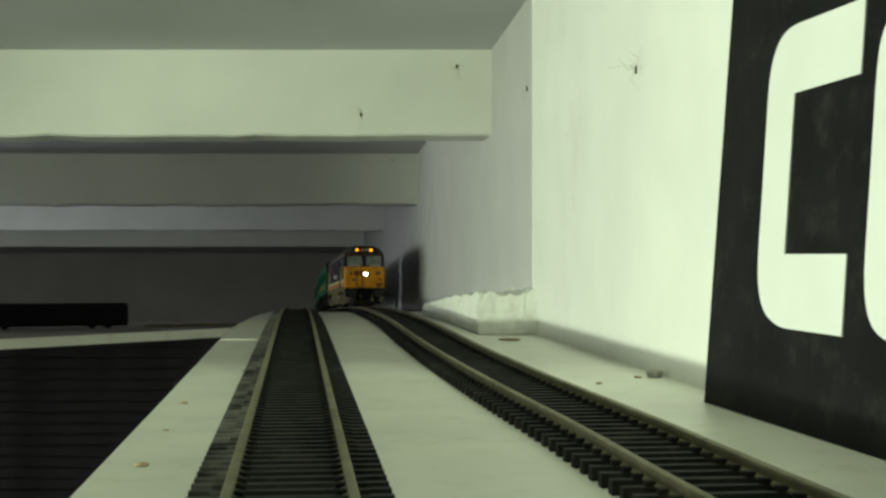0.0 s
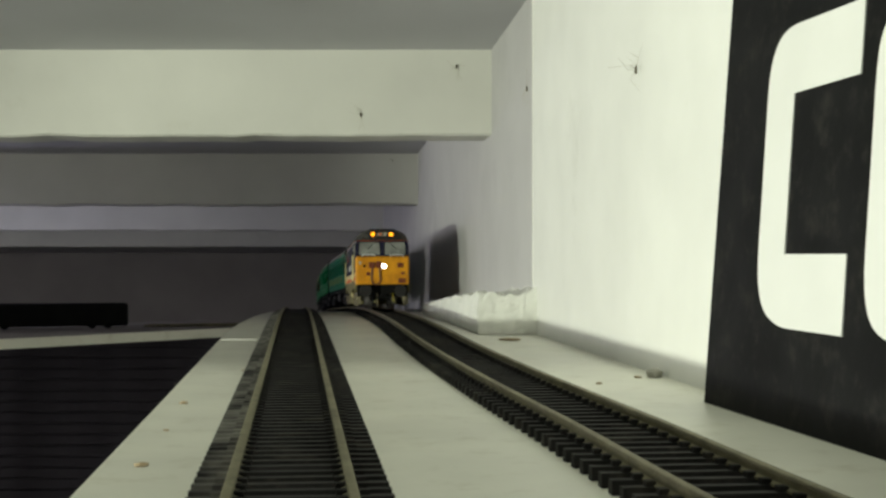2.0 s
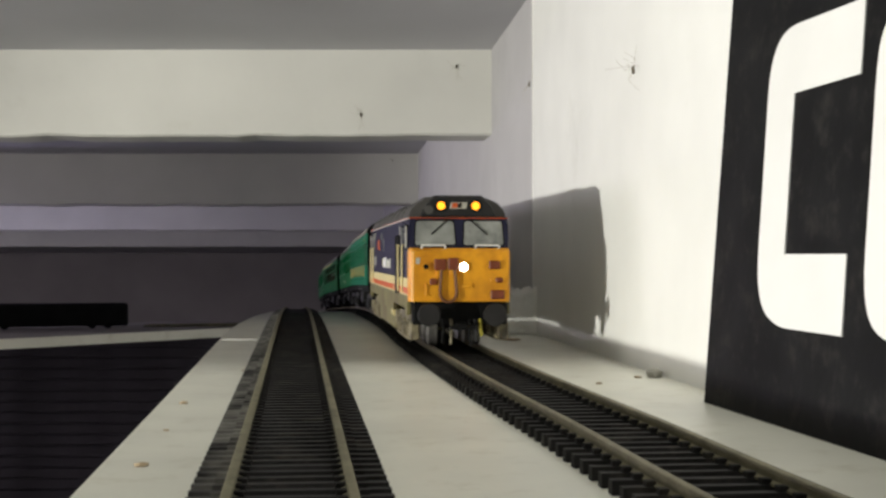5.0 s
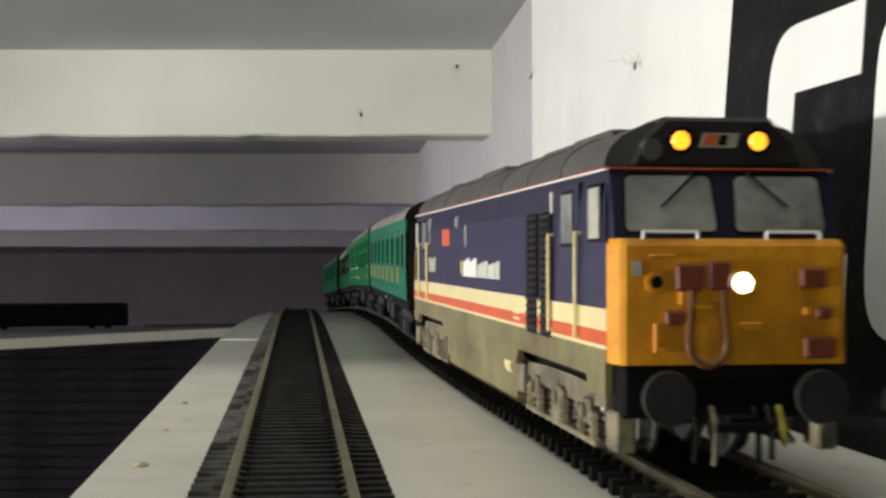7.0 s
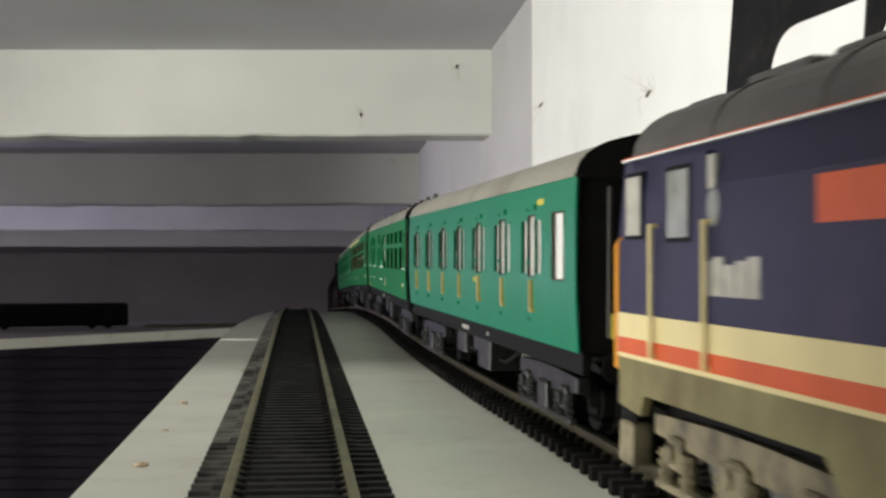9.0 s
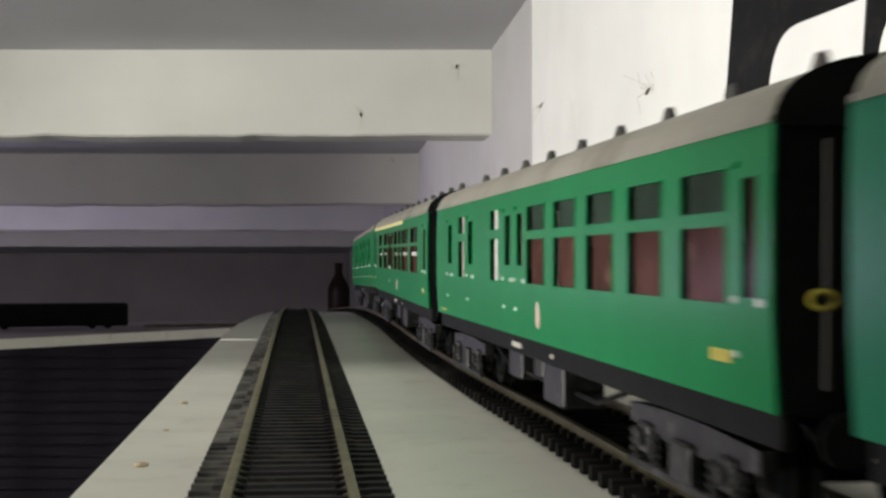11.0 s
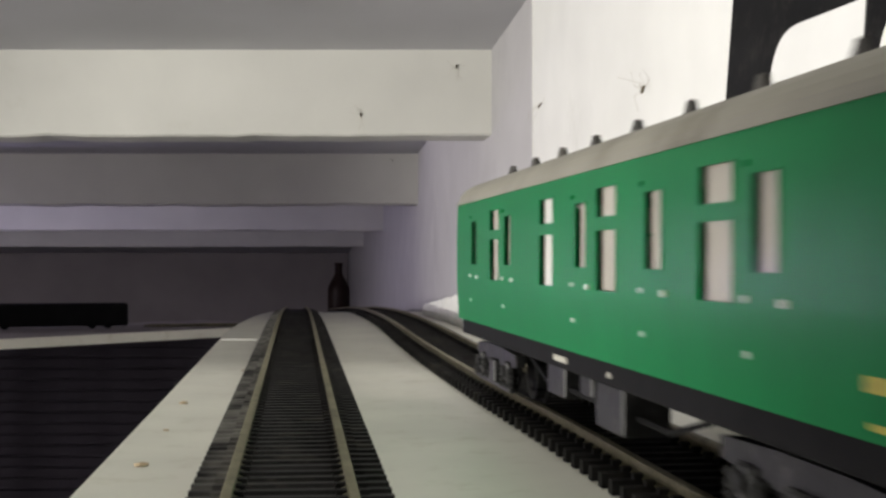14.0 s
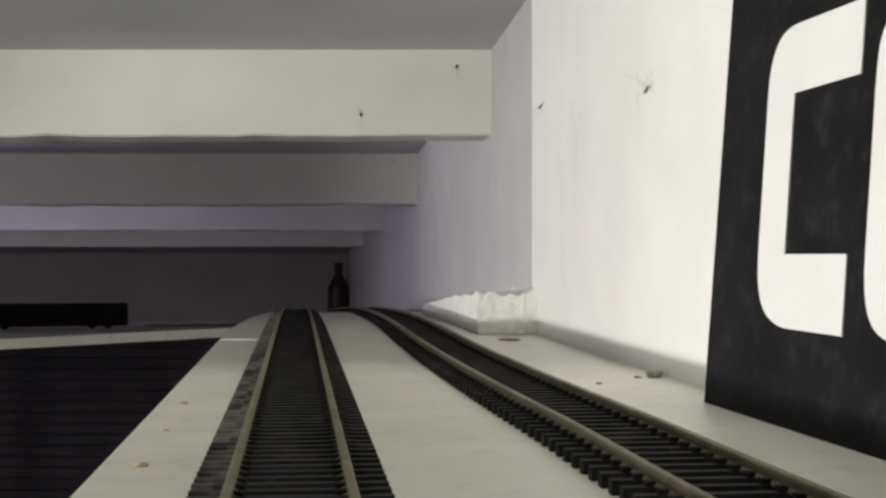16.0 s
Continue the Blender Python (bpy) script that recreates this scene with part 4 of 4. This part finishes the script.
    # panel added behind each pane; pale ones put the window's brightness into colour
    for sx in (-1, 1):
        xa, xb = sorted((sx * (side_x(0.033) - 1.4 * MM), sx * (side_x(0.033) - 1.0 * MM)))
        for o in openings:
            if kind == "van":
                mat = M_WHITE if 100 < n - o[1] < 110 else M_BEIGE
            elif kind == "brake" and n - o[1] < 130:
                mat = M_WHITE if 88 < n - o[1] < 96 else M_BEIGE
            else:
                mat = M_VENT if o[2] > 35.5 else M_INTERIOR
            part("window_backing", box(xa, xb, (o[0] - 0.6) * MM, (o[1] + 0.6) * MM, (o[2] - 0.6) * MM, (o[3] + 0.6) * MM), mat, root)
    # roof with a gutter
    outl = roof_arc(18.0 * MM, 44.8 * MM, 51.6 * MM, 18)
    inner = [(x * 0.94, z - 0.9 * MM) for x, z in outl]
    bm = bmesh.new()
    rows_ = []
    for y, k in ((-0.3, 0.93), (0.5, 0.985), (2, 1.0), (n - 2, 1.0), (n - 0.5, 0.985), (n + 0.3, 0.93)):
        rows_.append([bm.verts.new((x * k, y * MM, 44.8 * MM + (z - 44.8 * MM) * k)) for x, z in outl])
    for a, b in zip(rows_, rows_[1:]):
        for i in range(len(a) - 1):
            bm.faces.new((a[i], a[i + 1], b[i + 1], b[i]))
        bm.faces.new((a[0], a[-1], b[-1], b[0]))
    bm.faces.new(rows_[0])
    bm.faces.new(rows_[-1])
    roof = part("roof", bm, M_COACHROOF, root, "matt grey coach roof", smooth=False)
    for sx in (-1, 1):
        xa, xb = sorted((sx * 17.6 * MM, sx * 18.25 * MM))
        part("gutter", box(xa, xb, 0.5 * MM, (n - 0.5) * MM, 44.6 * MM, 45.3 * MM), M_COACHROOF, roof)
    count = 14 if kind == "compartment" else 9
    for k in range(count):
        y = n * (k + 0.6) / count
        for x in ((-4.5, 4.5) if kind == "compartment" else (-5.5,)):
            bm = rod((x * MM, y * MM, 50.4 * MM), (x * MM, y * MM, 52.6 * MM), 1.1 * MM, 10)
            if kind == "compartment":
                add_box(bm, (x - 1.5) * MM, (x + 1.5) * MM, (y - 2.2) * MM, (y + 2.2) * MM, 50.6 * MM, 52.3 * MM, 0.4 * MM)
            else:
                add_rod(bm, (x * MM, y * MM, 52.2 * MM), (x * MM, y * MM, 54.4 * MM), 1.3 * MM, 12, 0.7 * MM)
            part("roof_ventilator", bm, M_ROOF, roof)
    # ends
    prof = [(-side_x(z * MM) + 0.95 * MM, z * MM) for z in (15.6, 20, 25, 31, 38, 44.4)]
    outline = prof + [(-a, b) for a, b in reversed(prof)]
    endz = [(x * 0.96, z) for x, z in outline]
    for yy, s in ((0.0, -1), (n, 1)):
        y0, y1 = sorted((yy * MM - s * 0.2 * MM, yy * MM - s * 1.2 * MM))
        end_mat = green if (kind == "van" and s == 1) else M_BLACK
        e = part("end_wall", prism(outline, y0, y1), end_mat, root, "black coach end" if end_mat is M_BLACK else "")
        if s == -1:
            part("roof_end", prism(roof_arc(18.2 * MM, 44.4 * MM, 51.9 * MM, 18), yy * MM - 0.9 * MM, yy * MM - 0.35 * MM), M_BLACK, e, "black domed roof end")
        if s == -1 and kind == "compartment":
            for x, z0, z1, mt in ((-10.5, 19, 30, M_MAROON), (-9.2, 17, 25, M_MARK), (-12.0, 18, 22, M_MARK)):
                part("end_pipe", rod((x * MM, -1.2 * MM, z0 * MM), (x * MM, -1.2 * MM, z1 * MM), 0.4 * MM, 7), mt, e)
        y0, y1 = sorted((yy * MM - s * 1.0 * MM, yy * MM + s * 3.0 * MM))
        g = part("gangway", box(-7.5 * MM, 7.5 * MM, y0, y1, 15.5 * MM, 44.5 * MM, 0.8 * MM), M_BLACK, e)
        for k in range(3):
            yk = yy * MM + s * (0.6 + 0.8 * k) * MM
            part("bellows_fold", box(-7.9 * MM, 7.9 * MM, yk - 0.15 * MM, yk + 0.15 * MM, 15.2 * MM, 44.9 * MM), M_ROOF, g)
        for x in (-12.5, 12.5):
            bm = rod((x * MM, yy * MM, 18 * MM), (x * MM, yy * MM + s * 0.5 * MM, 43 * MM), 0.3 * MM, 6)
            part("end_rail", bm, M_ROOF, e)
        for x in (-11.4, 11.4):
            bm = rod((x * MM, yy * MM - s * 2 * MM, 13.2 * MM), (x * MM, yy * MM + s * 2.2 * MM, 13.2 * MM), 1.3 * MM, 10)
            add_rod(bm, (x * MM, yy * MM + s * 2.2 * MM, 13.2 * MM), (x * MM, yy * MM + s * 2.8 * MM, 13.2 * MM), 2.8 * MM, 16)
            part("buffer", bm, M_BLACK, e)
        if s == -1 and kind in ("first", "brake", "van"):
            bm = bmesh.new()
            ring = [(-13 + 1.3 * math.cos(a), 27.0 + 0.9 * math.sin(a)) for a in np.linspace(0, 2 * math.pi, 15)]
            for a, b in zip(ring, ring[1:]):
                add_rod(bm, (a[0] * MM, -0.3 * MM, a[1] * MM), (b[0] * MM, -0.3 * MM, b[1] * MM), 0.3 * MM, 6)
            part("end_mark", bm, M_MARK, e)
    # floor, solebar, seats
    part("floor", box(-16.2 * MM, 16.2 * MM, 1.2 * MM, (n - 1.2) * MM, 15.0 * MM, 17.0 * MM), M_BLACK, root)
    for sx in (-1, 1):
        xa, xb = sorted((sx * 15.2 * MM, sx * 16.8 * MM))
        s_ = part("solebar", box(xa, xb, 1.0 * MM, (n - 1) * MM, 11.8 * MM, 15.6 * MM, 0.25 * MM), M_BLACK, root)
        xa, xb = sorted((sx * 16.6 * MM, sx * 16.95 * MM))
        part("data_plate", box(xa, xb, (n - 121) * MM, (n - 111) * MM, 13.0 * MM, 14.0 * MM), M_GREY, s_)
        part("data_plate", box(xa, xb, (n - 150) * MM, (n - 148) * MM, 13.1 * MM, 13.9 * MM), M_GREY, s_)
        for y0, y1, z0, z1, x in ((n / 2 - 24, n / 2 - 8, 4.4, 11.8, 15.6), (n / 2 + 20, n / 2 + 34, 5.6, 11.8, 14.4), (n / 2 + 2, n / 2 + 10, 7.5, 11.8, 13.8)):
            xa, xb = sorted((sx * 8 * MM, sx * x * MM))
            part("battery_box", box(xa, xb, y0 * MM, y1 * MM, z0 * MM, z1 * MM, 0.4 * MM), M_COACHBOGIE, s_)
        bm = bmesh.new()
        for a, b in (((66, 11.8), (88, 7.2)), ((88, 7.2), (n - 88, 7.2)), ((n - 88, 7.2), (n - 66, 11.8))):
            add_rod(bm, (sx * 13 * MM, a[0] * MM, a[1] * MM), (sx * 13 * MM, b[0] * MM, b[1] * MM), 0.5 * MM, 6)
        part("truss_rod", bm, M_BLACK, s_)
    if kind in ("brake", "first", "compartment"):
        lo, hi = (4, n - 4) if kind != "brake" else (10, n - 124)
        wallmat = M_BEIGE if kind == "compartment" else M_INTERIOR
        xp = 8.0 if kind == "compartment" else 3.0
        part("partition", box(xp * MM, (xp + 0.8) * MM, lo * MM, hi * MM, 17 * MM, 43 * MM), wallmat, root, "inner corridor partition")
        y = lo + 12
        while y < hi - 8:
            bm = box(-15.5 * MM, 2.6 * MM, y * MM, (y + 2.6) * MM, 17 * MM, 33 * MM, 0.6 * MM)
            add_box(bm, -15.5 * MM, 2.6 * MM, (y - 5) * MM, (y + 7.6) * MM, 17 * MM, 23 * MM, 0.6 * MM)
            part("seat", bm, wallmat, root)
            y += 27.6
    for y in (38 * MM, L - 38 * MM):
        bogie(root, y, (-16.5 * MM, 16.5 * MM), 6.2 * MM, M_COACHBOGIE, 14.6 * MM, 10.8 * MM)
    for yy, s in ((0.0, -1), (n, 1)):
        part("coupling", box(-1.6 * MM, 1.6 * MM, min(yy, yy + s * 4) * MM, max(yy, yy + s * 4) * MM, 6.8 * MM, 9.0 * MM, 0.3 * MM), M_BLACK, root)
    return root


loco = build_loco()
loco.scale = (1, 0.975, 1)
coaches = [build_coach("blue-green model compartment coach with gold door handles and grey roof", "compartment", 0.240),
           build_coach("green model brake coach with large windows and oval crest", "brake", 0.256),
           build_coach("green model first-class coach with pale yellow stripe below roof", "first", 0.256),
           build_coach("green model luggage van with narrow windows at train's tail", "van", 0.256)]
# how far the front of each vehicle lies behind the train's front, and its length
CONSIST = list(zip([loco] + coaches, (0.0, 0.2815, 0.5375, 0.8095, 1.0815), (0.255, 0.240, 0.256, 0.256, 0.256)))

# ======== small things ========
M_SPIDER = material("brown_spider", (0.10, 0.08, 0.05), 0.7)
M_LEG = material("thin_brown_leg", (0.45, 0.42, 0.35), 0.8)
M_DEBRIS = material("brown_crumb", (0.40, 0.31, 0.20), 0.85, vary=0.3, scale=300)
M_BOTTLE = material("dark_brown_glass", (0.045, 0.028, 0.022), 0.4, spec=0.3)
M_WAGON = material("black_wagon_plastic", (0.006, 0.006, 0.0065), 0.7, vary=0.3, scale=90, spec=0.15)


def blob(x, y, z, rx, ry, rz, seed=0.0, rough=0.0, rings=6, seg=10):
    bm = bmesh.new()
    bmesh.ops.create_uvsphere(bm, u_segments=seg, v_segments=rings, radius=1.0)
    for v in bm.verts:
        k = 1 + rough * noise.noise((v.co.x * 2 + seed, v.co.y * 2, v.co.z * 2))
        v.co = Vector((x + v.co.x * rx * k, y + v.co.y * ry * k, z + v.co.z * rz * k))
    return bm


def build_spider(seed):
    """A thin long-legged spider in its own y-z plane, hanging flat on a wall whose normal is -x."""
    rnd = random.Random(seed)
    root = tagged(new("spider"), "small brown long-legged spider on the white wall", "spider", "spiders")
    part("body", blob(0, 0, 0, 0.0006, 0.0007, 0.0015), M_SPIDER, root)
    part("head", blob(-0.0001, 0.0, 0.0016, 0.0005, 0.0006, 0.0006), M_SPIDER, root)
    for k in range(7):
        a = math.radians(rnd.uniform(0, 360))
        l1, l2 = rnd.uniform(0.004, 0.006), rnd.uniform(0.005, 0.009)
        b = a + rnd.uniform(-1.0, 1.0)
        p1 = (-0.0004, abs(l1 * math.cos(a)) * 0.8 if k % 3 else -0.2 * l1, l1 * math.sin(a))
        p2 = (0.0006, p1[1] + l2 * math.cos(b), p1[2] + l2 * math.sin(b))
        bm = rod((0, 0, 0.0006), p1, 0.00009, 4)
        add_rod(bm, p1, p2, 0.00006, 4)
        part("leg", bm, M_LEG, root)
    return root


SPIDER_STEPS = [(build_spider(3), [(0, 0.6415, 0.1203, 0), (4.2, 0.6415, 0.1203, 0), (5, 0.6354, 0.1216, 10), (6.3, 0.6309, 0.1247, 20), (7.4, 0.6294, 0.1248, 20), (8.3, 0.6078, 0.1083, 35), (9.2, 0.6064, 0.1081, 35), (13, 0.605, 0.1077, 35), (14.5, 0.6092, 0.1085, 35), (16, 0.6064, 0.1076, 35)]), (build_spider(8), [(0, 0.4347, 0.0986, 0), (2, 0.4347, 0.0986, 0), (3.5, 0.439, 0.0987, -10), (4.2, 0.439, 0.0987, -10), (6.3, 0.4361, 0.1001, 5), (7.4, 0.4361, 0.1001, 5), (8.3, 0.4202, 0.0889, 30), (12.5, 0.4229, 0.0906, 25), (14.5, 0.427, 0.0912, 20), (16, 0.4222, 0.0905, 30)])]
for sp, _ in SPIDER_STEPS:
    sp.scale = (0.75, 0.75, 0.75)
for x_, z_, s_ in ((0.0078, 0.1508, 5), (-0.0475, 0.1228, 6)):
    sp = build_spider(s_)
    sp.scale = (0.7, 0.7, 0.7)
    sp.matrix_basis = pose(x_, 0.7712, z_, 0, 0, 90) @ Matrix.Diagonal((0.7, 0.7, 0.7, 1))
sp = build_spider(12)
sp.matrix_basis = pose(-0.0467, 1.2402, 0.134, 0, 0, 90) @ Matrix.Diagonal((0.5, 0.5, 0.5, 1))

# crumbs, screws and a joint on the baseboard
for x_, y_, r_ in ((-0.0530, 0.2351, 0.0010), (-0.0650, 0.3352, 0.0009), (-0.0585, 0.2830, 0.0005), (0.0450, 0.3860, 0.0007), (-0.0640, 0.4300, 0.0006), (0.0590, 0.4050, 0.0009)):
    tagged(part("crumb", blob(x_, y_, smooth_ground(y_) + r_ * 0.25, r_ * 1.3, r_, r_ * 0.45, x_ * 90, 0.5), M_DEBRIS), "brown crumb of debris lying on the white board", "debris", "crumbs on the board")
tagged(part("dust_ball", blob(0.0640, 0.4070, smooth_ground(0.407) + 0.0012, 0.0028, 0.0034, 0.0014, 3.0, 0.6), M_GREYSTRIP), "grey fluffy dust ball by the wall", "dust")
bm = blob(0.0288, 0.5800, smooth_ground(0.58) + 0.0006, 0.0045, 0.0022, 0.0006, 7.0, 0.4)
tagged(part("leaf", bm, M_DEBRIS), "curled dry brown leaf scrap on the board", "leaf")
yj = 0.5835
bm = box(-0.0970, -0.0800, yj, yj + 0.0013, smooth_ground(yj) - 0.0005, smooth_ground(yj) + 0.0004)
tagged(part("trim", bm, M_WHITE), "thin white joint between two boards", "joint", kind="structure")
yc = 0.6367
tagged(part("wall_crack", box(wall_x(yc) - 0.0003, wall_x(yc) + 0.001, yc - 0.0006, yc + 0.0006, smooth_ground(yc) + 0.022, ceil_z(yc) - 0.002), M_PLASTER), "fine vertical plaster seam on the wall", "seam", kind="structure")

# the lower shelf beyond, with a dark wagon on it
FAR = Vector((-0.288, 0.87, 0)), Vector((-0.167, 1.03, 0))
along = (FAR[1] - FAR[0]).normalized()
A_, B_ = FAR[0] - along * 0.9, FAR[1] + along * 0.10
zt = EYE - 0.0465
tagged(part("far_shelf", prism([(A_.x, A_.y), (B_.x, B_.y), (B_.x - 0.112, B_.y + 0.084), (A_.x - 0.112, A_.y + 0.084)], zt - 0.006, zt, "z"), M_SHELF), "dark lower shelf board beyond the void", "shelf", kind="structure")
nrm_ = Vector((along.y, -along.x, 0))
tagged(part("shelf_trim", prism([(A_.x, A_.y), (B_.x, B_.y), (B_.x + nrm_.x * 0.001, B_.y + nrm_.y * 0.001), (A_.x + nrm_.x * 0.001, A_.y + nrm_.y * 0.001)], zt - 0.0064, zt + 0.0004, "z"), M_BOARD), "dim white edging of the lower shelf", "edging", kind="structure")


def build_wagon(length):
    root = tagged(new("model_wagon"), "black low model wagon standing on the far shelf", "wagon", "dark wagons")
    part("body", box(0, length, -0.013, 0.013, 0.0020, 0.0195, 0.0012), M_WAGON, root)
    part("frame", box(0.001, length - 0.001, -0.010, 0.010, 0.0030, 0.0046), M_WAGON, root)
    for k in range(12):
        x = length * (k + 0.5) / 12
        part("rib", box(x - 0.0006, x + 0.0006, -0.0136, -0.0129, 0.004, 0.0180), M_WAGON, root)
    for x in (0.015, 0.027, length - 0.027, length - 0.015):
        for y in (-0.0085, 0.0085):
            part("wheel", rod((x, y - 0.001, 0.0035), (x, y + 0.001, 0.0035), 0.0035, 14), M_BLACK, root)
    return root


w1 = build_wagon(0.118)
w1.matrix_basis = pose(-0.360, 1.012, zt, 0, 0, 17)
copy_thing(w1, pose(-0.477, 0.976, zt, 0, 0, 17))
for off in (0.0, 0.0165):
    bm = bmesh.new()
    p, q = Vector((-0.236, 1.055 + off, zt)), Vector((-0.13, 1.085 + off * 0.6, zt))
    add_rod(bm, p + Vector((0, 0, 0.001)), q + Vector((0, 0, 0.001)), 0.001, 6)
    tagged(part("loose_rail", bm, M_RAIL), "dull thin rail lying on the far shelf", "rail", "loose rails")

# black slatted panel under the shelf
panel = tagged(new("slatted_panel"), "black horizontally ribbed panel below the far shelf", "panel")
P0, P1 = Vector((-1.30, 1.04, 0)), Vector((-0.14, 1.04, 0))
part("backing", box(P0.x, P1.x, 1.04, 1.044, -0.495, zt - 0.0065), M_DARK, panel)
slat_me = None
for k in range(46):
    z = zt - 0.010 - 0.0085 * k
    if slat_me is None:
        ln = (P1 - P0).length
        bm = prism([(-0.0022, -0.003), (0.0, -0.0035), (0.0, 0.0035), (-0.0012, 0.003)], 0, ln, "x")
        ob = part("slat", bm, M_DARK, panel)
        slat_me = ob.data
    else:
        ob = new("slat", slat_me)
        ob.parent = panel
    ob.matrix_basis = Matrix.Translation((P0.x, P0.y, z)) 

# bottle in the far corner
bm = bmesh.new()
prof = [(0.0, 0.0), (0.021, 0.0), (0.023, 0.003), (0.023, 0.062), (0.020, 0.072), (0.011, 0.088), (0.008, 0.095), (0.008, 0.112), (0.0092, 0.113), (0.0092, 0.118), (0.0, 0.118)]
rings = [[bm.verts.new((r * math.cos(a), r * math.sin(a), z)) for a in np.linspace(0, 2 * math.pi, 25)[:-1]] for r, z in prof[1:-1]]
for a, c in zip(rings, rings[1:]):
    for i in range(24):
        bm.faces.new((a[i], a[(i + 1) % 24], c[(i + 1) % 24], c[i]))
bm.faces.new(rings[0])
bm.faces.new(rings[-1])
bt = tagged(part("bottle", bm, M_BOTTLE, smooth=True), "dark brown glass bottle standing in the far corner", "bottle")
bt.location = (-0.2235, 2.86, smooth_ground(2.84) + 0.0005)

# ======== movement ========


RUN = np.array([(0, 1.18), (2, 0.89), (3.5, 0.681), (4.2, 0.581), (6.3, 0.288), (7, 0.1985), (7.5, 0.1355), (8.5, 0.0105), (9, -0.0575), (9.2, -0.0875), (11.3, -0.458),
                (12, -0.5945), (12.5, -0.6895), (13, -0.7865), (14, -0.9835), (15, -1.1865), (16, -1.3895)])


def front_s(t):
    """Arc length of the train's front over time, gathering speed."""
    tt, ss = RUN[:, 0], RUN[:, 1]
    k = np.gradient(ss, tt)
    i = int(np.clip(np.searchsorted(tt, t) - 1, 0, len(tt) - 2))
    h = tt[i + 1] - tt[i]
    u = (t - tt[i]) / h
    return float((2*u**3 - 3*u**2 + 1)*ss[i] + (u**3 - 2*u**2 + u)*h*k[i] + (-2*u**3 + 3*u**2)*ss[i+1] + (u**3 - u**2)*h*k[i+1])


def motions():
    times = [round(0.1 * i, 2) for i in range(161)]
    for ob, behind, length in CONSIST:
        rows = []
        for t in times:
            f = front_s(t) + behind
            a, b = track_point(f + length * 0.18), track_point(f + length * 0.82)
            d = (b - a) / np.linalg.norm(b - a)
            o = a - d * length * 0.18
            yaw = math.degrees(math.atan2(-d[0], d[1]))
            pitch = math.degrees(math.asin(d[2]))
            rows.append((t, pose(o[0], o[1], o[2] + RAIL_TOP + (0.0 if ob is loco else 0.0006), pitch, 0, yaw)))
        walk(ob, rows)
    for ob, steps in SPIDER_STEPS:
        walk(ob, [(t, pose(wall_x(y) - 0.002, y, z, 0, 0, 80) @ pose(0, 0, 0, turn)) for t, y, z, turn in steps])


motions()
